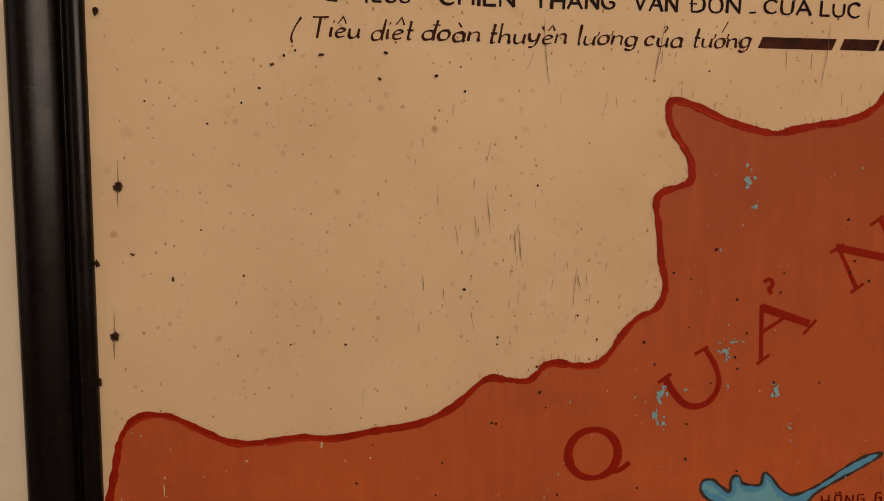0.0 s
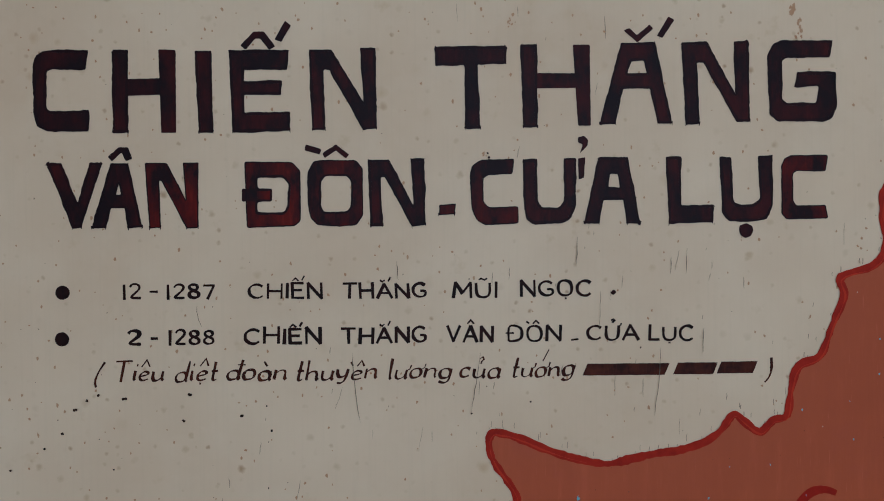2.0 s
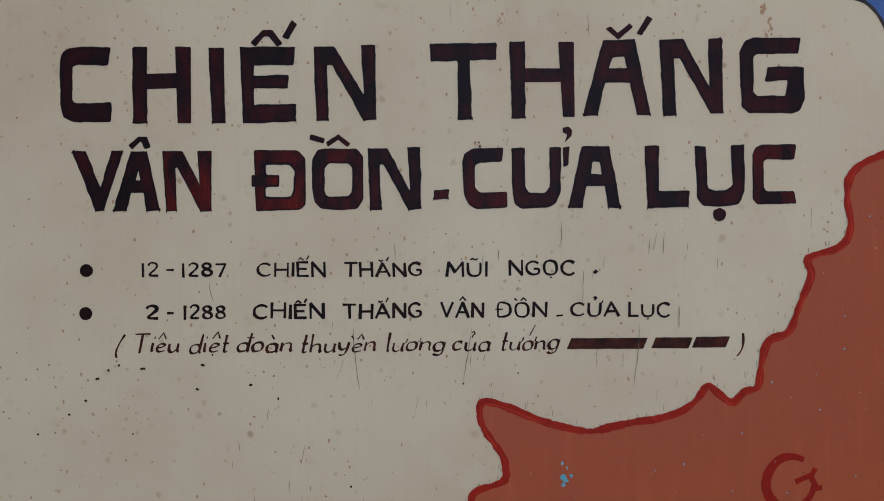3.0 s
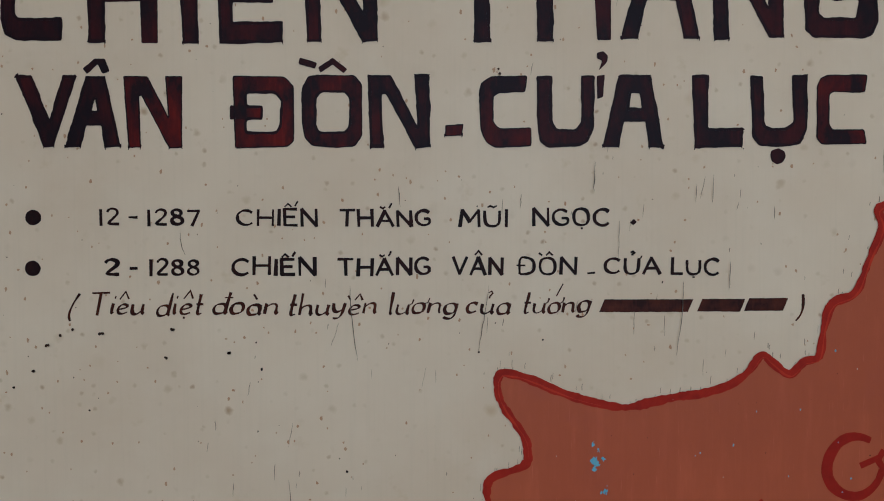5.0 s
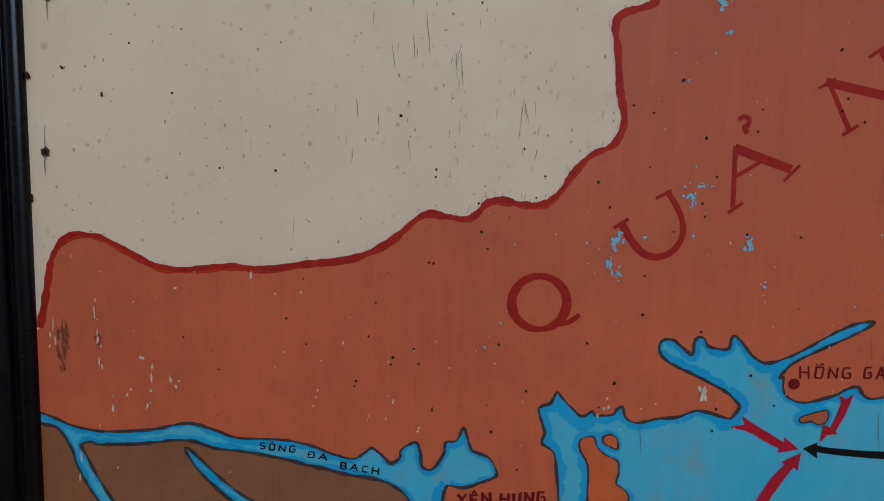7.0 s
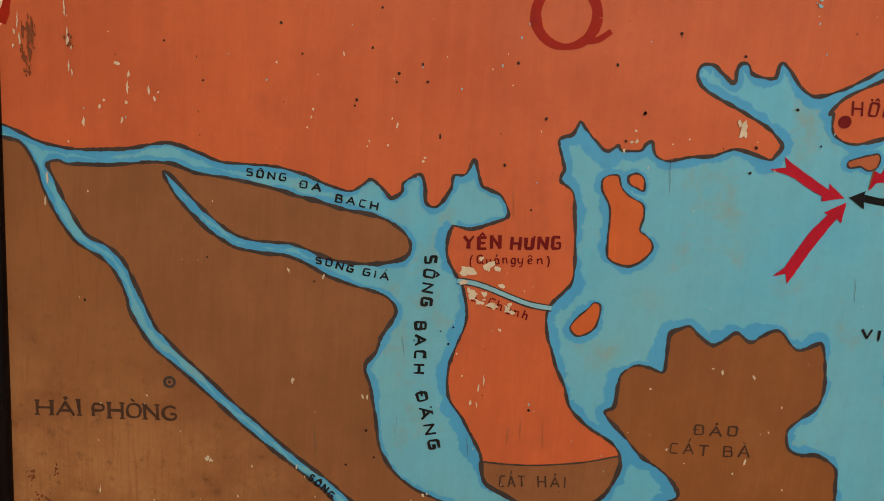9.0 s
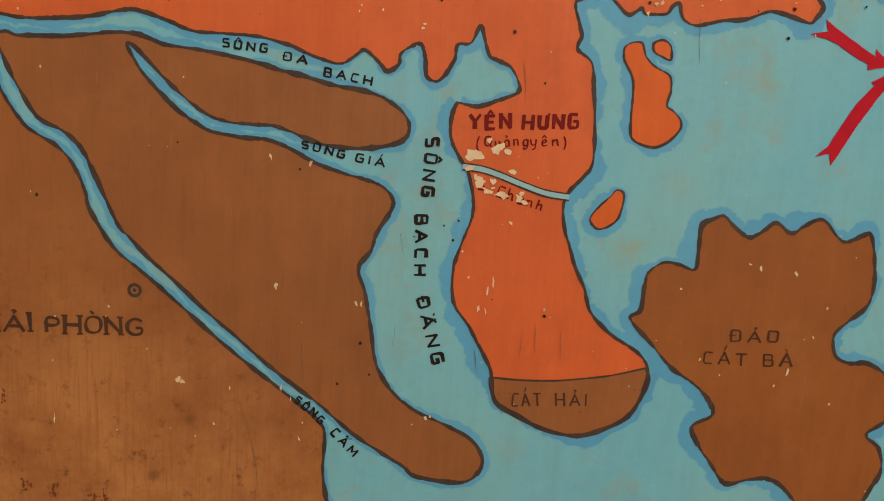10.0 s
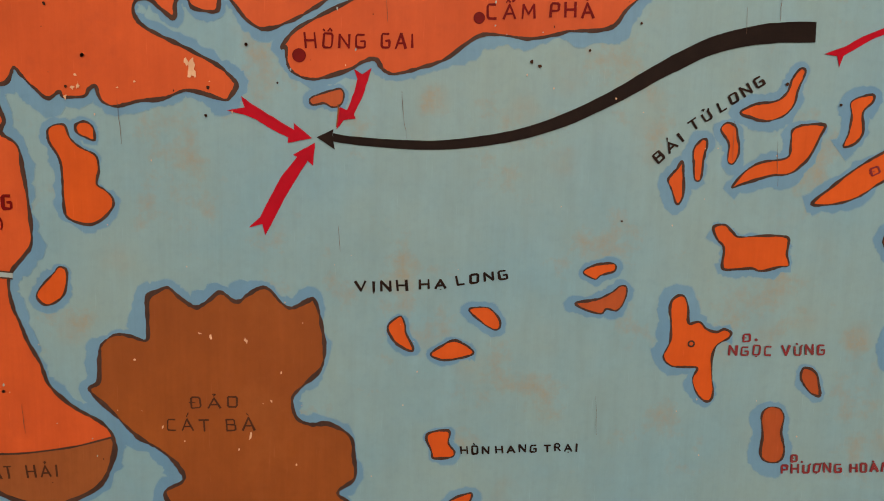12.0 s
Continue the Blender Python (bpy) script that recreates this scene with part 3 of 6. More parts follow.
ARROW_S = [(626, 1093.2), (634.8, 1101.1), (640.2, 1112.6), (650.6, 1132.1), (662.2, 1146.5), (658.9, 1148), (675, 1157.2), (673.8, 1140.2), (669.7, 1143.8), (661, 1129.9), (652.7, 1115.4), (645.7, 1101.4), (638.5, 1087.6), (636.5, 1096)]
ARROW_N = [(702.8, 1211.2), (709, 1207.4), (715.5, 1212.4), (712.8, 1202.3), (708.8, 1190), (703.2, 1178.5), (704.9, 1175.7), (695.9, 1174.2), (690.6, 1167.1), (692.9, 1183.5), (698.3, 1181.6), (703, 1193.9), (705.3, 1204.1)]
ARROW_E = [(1046.9, 1232.7), (1062.7, 1238.9), (1074.5, 1246.1), (1094.6, 1254.8), (1096, 1249.6), (1083, 1245.2), (1071.2, 1238), (1061.3, 1231.6), (1058.8, 1223.4), (1056.7, 1231.4)]
RED_ARROWS = [ARROW_W, ARROW_S, ARROW_N, ARROW_E]
CHIPS_BLUE = [(502.7, 1340.2, 8, 11), (498.3, 1319.2, 5.5, 10), (505.5, 1311.6, 4.5, 7), (500.8, 1332.9, 4, 5), (561.9, 1380.5, 6, 6), (569.3, 1387.8, 7, 4), (563.9, 1372.5, 4.5, 6), (556.6, 1387.4, 3, 4), (614.8, 1340.5, 7, 9), (611.9, 1347.2, 4, 4), (577.7, 1537.1, 5, 7), (584.5, 1515, 3, 6), (629.9, 1304.5, 5.5, 4), (526.4, 1343.4, 3, 4.5), (477.5, 1337, 2.5, 2.5), (566.8, 1345.7, 2.5, 4), (553.5, 1474.8, 2.5, 2.5), (580.2, 1388.2, 3, 2), (575.6, 1537.8, 9, 10), (574.7, 1551.9, 2.5, 5), (583.7, 1513.9, 3.5, 5), (579.1, 1547.9, 2, 3)]
LONG_CRACKS_A = [[(384.2, 1677.7), (385.5, 1651.8), (389.8, 1619.6)], [(492.9, 1677.7), (488.5, 1650.8), (484.2, 1624.9)], [(646.4, 1680.3), (645.1, 1654.4), (640.7, 1622.3)], [(576.2, 1774.3), (575, 1751)], [(253.2, 1719.4), (254.1, 1710.1), (257.1, 1701.8)], [(669.9, 1764.1), (668.7, 1742.3)], [(656.4, 1756.9), (655.2, 1742.4)], [(595.5, 1727.5), (594.2, 1696.4)], [(683.4, 1695.5), (682.7, 1674.8)], [(375.6, 1649.3), (369.2, 1631.2)], [(422.2, 1755), (423.1, 1739.5)], [(518, 1748.9), (517.3, 1738.6)]]
LONG_CRACKS_B = [[(737.9, 1197), (739.6, 1178.8), (742.5, 1162.5)], [(1011.2, 1270), (1011.8, 1254.9)], [(986.9, 1263.2), (988, 1245.3)], [(983.7, 1182.1), (985.4, 1151)], [(692.6, 1096.3), (694.5, 1077.2)], [(725.6, 1260.3), (726.7, 1244.6)], [(892.7, 969.7), (895.5, 937.8)], [(1017.9, 1168.6), (1020.5, 1135.2)], [(213, 887), (221.8, 865), (228.7, 838), (233.7, 806.7)], [(260.5, 935.6), (262.4, 910.5)], [(330.1, 949), (328.9, 932.7)], [(425.7, 951.9), (424.3, 928)]]
LONG_CRACKS_C = [[(410.3, 1147.3), (414, 1120.9)], [(434.5, 955.7), (435.8, 932.9)], [(453.6, 952.6), (455.4, 929.8)], [(260.8, 933.4), (262.7, 901.3)], [(329.8, 1019.1), (333.1, 1001.7)], [(390.4, 934.1), (393.2, 915.9)], [(418.4, 1458.1), (416.1, 1423.2)], [(335.7, 1526.4), (339.5, 1488)], [(308, 1496.3), (310.7, 1479)], [(325.5, 1505.8), (327, 1485.4)], [(279.1, 1452.8), (280.8, 1437.9)], [(297.3, 1440.8), (298.5, 1430.5)]]
LONG_CRACKS_D = [[(322.9, 1420.5), (325.7, 1401.7)], [(275.9, 1412), (276.1, 1399.2)], [(360.9, 1493.2), (362.6, 1470.4)], [(365.5, 1493.3), (367.5, 1463.6)], [(418.6, 1453.5), (423, 1437.4)], [(532.1, 1183.8), (534.6, 1152.7)]]
LONG_CRACKS = LONG_CRACKS_A + LONG_CRACKS_B + LONG_CRACKS_C + LONG_CRACKS_D
CHIPS_WHITE_A = [(585, 1207.8, 7, 13), (123.6, 1286.3, 4, 3), (189.3, 1299, 2.5, 7), (92.4, 1223, 6, 5.5), (101.8, 1215.2, 3, 6), (100.3, 1193.4, 2.5, 5), (82.6, 1193.8, 2.5, 3), (12.3, 1241.6, 3, 6), (11.3, 1230.4, 2.5, 7), (55.3, 1238, 2.5, 5), (53.8, 1255.8, 1.5, 4), (57.1, 1232, 2, 4), (52.9, 1273.4, 1.5, 4), (57.5, 1212.5, 2, 7), (125.6, 1203.1, 2.5, 3), (218.3, 1232.7, 2, 3), (210.9, 1283.8, 2, 3), (233, 1286.1, 3, 2), (270.3, 1243.2, 2, 5), (248.4, 1198.9, 2, 3), (310.2, 1226.8, 2, 2.5), (293.7, 1177.3, 2, 3), (308.7, 1175.3, 2, 3), (338.9, 1167.6, 3.5, 2.5)]
CHIPS_WHITE_B = [(494.9, 1184.9, 4, 5), (504.3, 1193, 3, 6), (437.4, 1301.4, 2, 2), (310.8, 1196.1, 2, 3), (378.7, 1077.7, 14, 10), (390.3, 1090, 7, 6), (395.9, 1084.1, 9, 13), (403.6, 1082.5, 7, 7), (377.2, 1069.2, 8, 6), (385, 1057.8, 7, 12), (391.3, 1053.1, 10, 6), (402.2, 1050.5, 13, 7), (409.1, 1068.1, 9, 4), (415.1, 1049.3, 9, 8), (394.9, 1060.6, 6, 6), (419.6, 1046.6, 6, 5), (586.7, 1211.3, 5, 11), (585, 1203.3, 6, 8), (410.3, 1030.7, 4, 4), (400.4, 986.8, 2, 13), (396.7, 979, 2, 10), (390.9, 965.1, 3, 6), (396.2, 964.5, 2, 7), (382, 988.6, 3, 3)]
CHIPS_WHITE_C = [(376.2, 1007.6, 2.5, 2.5), (122.4, 1197.7, 3, 6), (78.9, 1188.2, 2.5, 5), (96.8, 1178.9, 2.5, 7), (66.1, 1173.9, 2, 5), (53.7, 1159, 2.5, 3), (315.1, 1191.4, 2.5, 6), (246.8, 1192.4, 2, 4), (244.3, 1184.3, 2.5, 2.5), (233.4, 1067.9, 2.5, 7), (262.4, 1064.9, 2.5, 6), (300.3, 963.6, 3, 6), (240.3, 972.6, 2.5, 6), (169.4, 896.5, 7, 6), (357, 878, 4, 3), (247, 895.4, 2, 7), (69, 1120.4, 2, 4), (292.4, 1173.1, 2, 3), (337.4, 1164.3, 3, 2.5), (196.9, 863.3, 2, 3), (263.8, 868.5, 2, 3), (117.2, 949.4, 2, 2.5), (597.5, 1008.9, 2.5, 6), (623.9, 1006.9, 3.5, 6)]
CHIPS_WHITE_D = [(643.1, 959.6, 2.5, 3), (539.8, 990.3, 2, 3), (618.2, 920.5, 2.5, 3), (560, 937.5, 2, 4), (627, 932.1, 2.5, 8), (589, 1011.7, 4, 2), (650.8, 982.2, 2, 3), (500.2, 1191.6, 4, 5), (502.5, 1200.5, 3.5, 4), (544.8, 1197, 2.5, 2), (532.6, 1192.6, 3.5, 2)]
CHIPS_PALE = [(172.9, 895, 8, 6), (77.7, 939.6, 2, 4), (117.7, 949.5, 2.5, 2.5), (115.5, 942, 2, 2), (303.9, 963.7, 3.5, 7), (241.2, 973.5, 2.5, 6), (360.3, 879.6, 4, 3.5), (208.4, 892.7, 2, 5), (254.4, 886.6, 2.5, 6), (76.6, 859.9, 2, 14), (123.7, 853.8, 2, 2), (261.8, 855.5, 2, 8)]
CHIPS_WHITE = CHIPS_WHITE_A + CHIPS_WHITE_B + CHIPS_WHITE_C + CHIPS_WHITE_D
LETTER_C = ([[(164, 1935.3), (161.8, 1918.8), (134.4, 1919.6), (129.2, 1917.6), (128.4, 1887.1), (131.4, 1884), (164, 1884.7), (163.8, 1867.1), (128.7, 1867.4), (121, 1871.6), (118.5, 1882), (117.9, 1923.3), (120.1, 1929.5), (125.3, 1934.6), (134.6, 1935.6)]], None, 1.8)
LETTER_H = ([[(184.1, 1935.1), (197.1, 1935), (196.8, 1865.8), (184.4, 1865.9)], [(222.9, 1935.8), (237.3, 1935.2), (237.1, 1865.4), (224.7, 1865.5)], [(195.2, 1910.8), (224.7, 1911.5), (224.6, 1897.6), (195.1, 1896.8)]], None, 0.9)
LETTER_I = ([[(253.4, 1934.5), (267.3, 1934.4), (268.1, 1865.6), (256.3, 1865.2)]], None, 0.9)
LETTER_E_1 = ([[(282.3, 1934.8), (332.4, 1934.8), (330.7, 1918.3), (294.5, 1918.6), (294.4, 1908.3), (326.5, 1909.1), (325.3, 1897.2), (294.3, 1897.5), (294.7, 1881.9), (332.9, 1882.6), (332.8, 1866.6), (284.7, 1865.5)], [(291.6, 1938.8), (303.1, 1950.6), (311.9, 1950.5), (321.1, 1938), (315.9, 1935), (308.8, 1944.4), (304.1, 1944.4), (296.3, 1935.2)], [(329.6, 1959.7), (334.7, 1955.5), (326.3, 1941.6), (320.6, 1943.7)]], None, 0.9)
LETTER_N = ([[(349.4, 1935.2), (368.5, 1935.1), (395.5, 1889.9), (392.8, 1936.4), (405.8, 1936.3), (406.2, 1868.1), (394.8, 1867.2), (366.8, 1918), (361.6, 1918.1), (362.7, 1867.4), (351.9, 1867)]], None, 0.9)
LETTER_T = ([[(456.1, 1936.8), (517.1, 1937.3), (516.5, 1922.9), (492.1, 1922), (494.2, 1867.7), (481.8, 1867.8), (481.3, 1921.6), (456.9, 1921.3)]], None, 0.9)
LETTER_H2 = ([[(529.1, 1938.8), (543, 1938.7), (542.9, 1868.3), (531, 1868.4)], [(573.6, 1938.4), (588.1, 1938.3), (588.5, 1869.4), (577.6, 1869.5)], [(541.8, 1914.4), (576.5, 1914), (576.3, 1901.6), (541.6, 1901.4)]], None, 0.9)
LETTER_A_1 = ([[(614.9, 1939.8), (643.9, 1940.1), (658.3, 1870.7), (645.9, 1871.3), (639.9, 1900.8), (616.1, 1901), (609.6, 1870.5), (596.2, 1870.7)], [(617.2, 1950.4), (622.4, 1952.4), (628.5, 1946.2), (639.5, 1955.4), (642.6, 1951.7), (629, 1940)], [(655.6, 1962), (660.8, 1959.3), (650.8, 1943.9), (645.6, 1945.5)]], [(623.5, 1924.2), (634.4, 1924.7), (636.9, 1913.8), (619.8, 1913.4)], 0.9)
LETTER_N2 = ([[(666.7, 1939.9), (688.4, 1940.3), (712.9, 1895.6), (711.7, 1940.6), (724.2, 1941), (725.2, 1872.2), (713.8, 1872.3), (685.7, 1922.7), (680, 1922.7), (681.7, 1870.5), (670.2, 1870)]], None, 0.9)
LETTER_G = ([[(796.9, 1941), (794.2, 1926.6), (757.4, 1926.9), (753.2, 1923.8), (753, 1891.2), (756.6, 1887.6), (783, 1887.8), (785.2, 1902.3), (764.5, 1901.5), (766.1, 1914.4), (799.3, 1914.1), (800.1, 1885.1), (795.9, 1874.8), (788.6, 1872.3), (748.7, 1872.1), (742.5, 1878.4), (740.3, 1928.1), (745.1, 1937.9), (753.4, 1941.4)]], None, 1.8)
LETTER_V = ([[(128.4, 1840.4), (140.8, 1840.3), (153.9, 1805.6), (164.6, 1840.6), (174.9, 1840.6), (156.8, 1785.9), (149.5, 1786)]], None, 0.9)
LETTER_A_2 = ([[(182.1, 1840), (196.6, 1839.9), (207.9, 1786), (196, 1785.1), (193.6, 1802.1), (181.7, 1802.2), (177.4, 1785.7), (165.6, 1785.3)], [(179.6, 1845.8), (189, 1853.4), (196.7, 1853.4), (200.2, 1843.5), (194.5, 1842), (191, 1849.3), (183.1, 1841.6)]], [(188.7, 1822.9), (190.6, 1813.5), (186, 1813.6)], 0.9)
LETTER_N3 = ([[(210.5, 1840.3), (229.1, 1840.1), (244.8, 1808.4), (242.6, 1840), (255.5, 1840.4), (254.9, 1785.1), (245.1, 1784.6), (224.3, 1825.2), (222.3, 1825.2), (223.4, 1785.3), (214.1, 1784.9)]], None, 0.9)
LETTER_D_1 = ([[(294.3, 1840.6), (334.1, 1840.2), (341.2, 1832.9), (341.3, 1790), (336.1, 1785.9), (295.8, 1784.7)], [(292, 1817.8), (304.9, 1817.7), (304.8, 1806.9), (291.8, 1807)]], [(305, 1827), (326.2, 1827.4), (331.3, 1821.6), (330.1, 1802), (326.9, 1797.3), (304.7, 1797.6), (304.8, 1806.9), (317.2, 1806.7), (317.3, 1817.6), (304.9, 1817.7)], 1.8)
LETTER_O_1 = ([[(352.2, 1840), (359.9, 1841.5), (388.4, 1841.3), (394, 1834), (394.1, 1794.6), (388.4, 1786.4), (373.9, 1785), (355.3, 1786.7), (349.6, 1792.5), (347.2, 1805.4), (347.4, 1831.8)], [(360, 1847.2), (371.5, 1854.9), (382.7, 1846), (379.6, 1842.9), (371.4, 1849.7), (362, 1843.1)], [(346.1, 1855.1), (359.5, 1850.8), (357.9, 1846.2), (345, 1849.9)]], [(358.7, 1823.9), (362.4, 1828.1), (380.5, 1827.9), (384.1, 1823.7), (383.9, 1802.5), (380.2, 1797.9), (361.1, 1797.5), (358.5, 1801.7)], 1.8)
LETTER_N4 = ([[(398.7, 1841.3), (416.3, 1841.6), (437.2, 1801.6), (434.9, 1842), (446.3, 1842.4), (446.8, 1786), (435.5, 1784.6), (413.1, 1827.2), (408.9, 1827.2), (410.6, 1785.8), (400.3, 1785.4)]], None, 0.9)
LETTER_DASH = ([[(458.9, 1802.8), (472.9, 1803.7), (471.8, 1794.9), (458.3, 1794)]], None, 0.9)
LETTER_C2 = ([[(523, 1841.6), (521.3, 1828.6), (500.6, 1828.3), (496.4, 1825.3), (496.2, 1805.6), (500.8, 1800.4), (526.2, 1801.2), (526.1, 1786.7), (497.1, 1785.4), (490.4, 1789.6), (486.3, 1798.9), (485, 1827.9), (486.7, 1835.7), (494.5, 1840.8)]], None, 1.8)
LETTER_U_1 = ([[(530.2, 1841), (542.1, 1840.9), (542.3, 1805.7), (545.9, 1799.9), (560.9, 1799.8), (565.6, 1805.4), (564.9, 1841.7), (575.8, 1842.1), (574.9, 1800.2), (570.1, 1789.9), (563.4, 1786.8), (539, 1786), (532.9, 1790.2), (530.9, 1800.6)], [(577.4, 1841.6), (583.6, 1842.6), (582.4, 1825), (577.7, 1823.5)], [(577.5, 1859.7), (582.7, 1860.7), (586.3, 1857), (585.2, 1851.9), (578.9, 1845.7), (581.6, 1853.4), (577.5, 1855)]], None, 1.8)
LETTER_A = ([[(595, 1842.5), (619.8, 1842.2), (630.2, 1785.7), (618.8, 1785.8), (615.9, 1806), (598.8, 1806.2), (595, 1786), (582, 1786.1)]], [(604.7, 1828.4), (611.4, 1828.3), (612.9, 1816.4), (602.5, 1816.5)], 0.9)
LETTER_L = ([[(652.5, 1842.4), (665.5, 1842.3), (665.6, 1800.9), (693.6, 1801.1), (692.4, 1786.6), (655.1, 1785.4)]], None, 0.9)
LETTER_U_2 = ([[(699.1, 1842), (709, 1841.9), (710.2, 1803.1), (715.4, 1800.9), (727.8, 1801.3), (733.6, 1805.9), (731.8, 1842.7), (744.3, 1843.1), (744.4, 1800.1), (739.1, 1788.8), (730.8, 1786.8), (706.4, 1787), (700.8, 1794.9)], [(715.8, 1783.3), (721.5, 1785.3), (726.6, 1782.7), (727.6, 1778.5), (725, 1773.9), (720.3, 1772.4), (716.2, 1775), (715.2, 1779.2)]], None, 1.8)
LETTER_C3 = ([[(792.5, 1843.2), (790.3, 1829.2), (764.4, 1829.5), (761.8, 1826.9), (762.1, 1804.1), (765.2, 1799.9), (790.1, 1800.2), (792.1, 1788.8), (756.3, 1788.1), (752.1, 1792.8), (752, 1834.3), (754.6, 1840.5), (759.8, 1843)]], None, 1.8)
TITLE_LETTERS = [LETTER_C, LETTER_H, LETTER_I, LETTER_E_1, LETTER_N, LETTER_T, LETTER_H2, LETTER_A_1, LETTER_N2, LETTER_G, LETTER_V, LETTER_A_2, LETTER_N3, LETTER_D_1, LETTER_O_1, LETTER_N4, LETTER_DASH, LETTER_C2, LETTER_U_1, LETTER_A, LETTER_L, LETTER_U_2, LETTER_C3]
CAPTIONS = [
    ("12", 191.7, 1725.7, 206.2, 1725.5, 12.9, 2.33),
    ("-", 214.0, 1731.2, 219.7, 1731.1, 13.0, 2.33),
    ("1287", 228.4, 1725.3, 267.7, 1725.5, 12.9, 2.33),
    ("CHIẾN", 297.2, 1725.2, 358.3, 1724.6, 12.9, 2.59),
    ("THẮNG", 376.4, 1724.4, 446.8, 1724.8, 12.9, 2.59),
    ("MŨI", 470.1, 1724.5, 506.9, 1724.2, 13.0, 2.59),
    ("NGỌC", 528.1, 1724.5, 587.2, 1725.0, 13.5, 2.59),
    (".", 605.3, 1726.3, 608.4, 1726.3, 12.9, 4.13),
    ("2", 194.9, 1686.8, 205.8, 1686.7, 13.0, 3.11),
    ("-", 214.6, 1691.8, 219.3, 1691.8, 13.1, 2.61),
    ("1288", 229.6, 1686.5, 266.8, 1686.6, 12.9, 2.32),
    ("CHIẾN", 293.2, 1686.9, 356.8, 1686.8, 13.4, 2.84),
    ("THẮNG", 375.5, 1686.1, 446.4, 1686.4, 13.5, 2.85),
    ("VÂN", 464.5, 1686.8, 502.9, 1686.4, 13.5, 2.85),
    ("ĐỒN", 516.9, 1686.3, 560.9, 1686.3, 13.5, 2.59),
    ("-", 570.8, 1687.3, 576.0, 1687.8, 13.0, 2.08),
    ("CỬA", 584.2, 1686.6, 627.8, 1686.7, 13.0, 2.6),
    ("LỤC", 637.6, 1686.1, 674.5, 1685.8, 13.0, 2.6),
]
ITALICS = [
    ("Tiêu", 182.2, 1653.8, 225.6, 1654.9, 19.2, 2.07),
    ("diệt", 233.9, 1653.3, 271.1, 1654.0, 19.2, 2.07),
    ("đoàn", 277.3, 1653.9, 329.1, 1653.4, 19.2, 2.33),
    ("thuyền", 335.3, 1653.3, 405.7, 1653.7, 19.2, 2.33),
    ("lương", 414.0, 1653.6, 468.9, 1653.6, 19.2, 2.07),
    ("của", 474.6, 1653.5, 510.3, 1653.7, 19.2, 2.07),
    ("tướng", 518.6, 1653.6, 573.6, 1654.1, 19.4, 2.08),
    ("(", 165.6, 1650.9, 171.3, 1650.8, 19.2, 2.07),
    (")", 736.9, 1648.3, 743.1, 1648.3, 19.2, 2.07),
]
RED_NAMES = [
    ("HỒNG", 668.0, 1224.9, 710.7, 1225.9, 11.0, 1.83),
    ("GAI", 722.6, 1226.2, 745.0, 1227.4, 11.0, 1.84),
    ("CẨM", 798.7, 1249.8, 832.6, 1251.7, 11.0, 1.84),
    ("PHẢ", 844.1, 1252.1, 875.3, 1253.5, 10.7, 1.85),
    ("Đ.", 1004.9, 1015.2, 1015.8, 1015.9, 7.0, 1.53),
    ("NGỌC", 994.8, 1004.2, 1027.4, 1004.9, 7.9, 1.54),
    ("VỪNG", 1036.2, 1005.1, 1068.9, 1006.4, 8.0, 1.55),
    ("Đ.", 1051.3, 918.7, 1060.4, 918.9, 6.4, 1.37),
    ("PHƯỢNG", 1044.5, 909.2, 1091.9, 911.1, 7.7, 1.58),
    ("HOÀNG", 1099.6, 911.3, 1137.2, 913.0, 7.7, 1.59),
    ("Đ", 1091.7, 1144.8, 1097.9, 1147.5, 6.3, 1.47),
    ("YÊN", 375.4, 1096.9, 404.2, 1099.4, 9.2, 2.3),
    ("HƯNG", 413.4, 1099.7, 452.6, 1102.1, 9.2, 2.3),
    ("Quảng", 386.9, 1085.1, 417.9, 1087.4, 7.7, 1.26),
    ("yên", 420.0, 1087.5, 439.7, 1089.0, 7.7, 1.26),
    ("(", 381.2, 1083.0, 383.7, 1083.2, 7.7, 1.25),
    (")", 444.0, 1087.6, 446.5, 1087.8, 7.7, 1.25),
    ("S.", 384.4, 1054.3, 393.0, 1053.2, 6.0, 1.28),
    ("Chanh", 397.9, 1050.2, 430.8, 1040.9, 7.8, 1.29),
]
BROWN_NAMES = [
    ("ĐẢO", 581.8, 952.9, 617.1, 954.1, 8.6, 1.51),
    ("CÁT", 563.4, 933.9, 595.4, 935.1, 9.5, 1.51),
    ("BÀ", 608.8, 935.3, 630.0, 936.2, 10.0, 1.52),
    ("HẢI", 22.9, 925.4, 59.8, 927.3, 14.1, 2.86),
    ("PHÒNG", 71.2, 927.3, 142.3, 929.5, 14.0, 2.85),
    ("CÁT", 421.9, 891.5, 443.9, 893.1, 9.7, 1.54),
    ("HẢI", 455.5, 893.6, 478.0, 895.3, 9.7, 1.55),
]
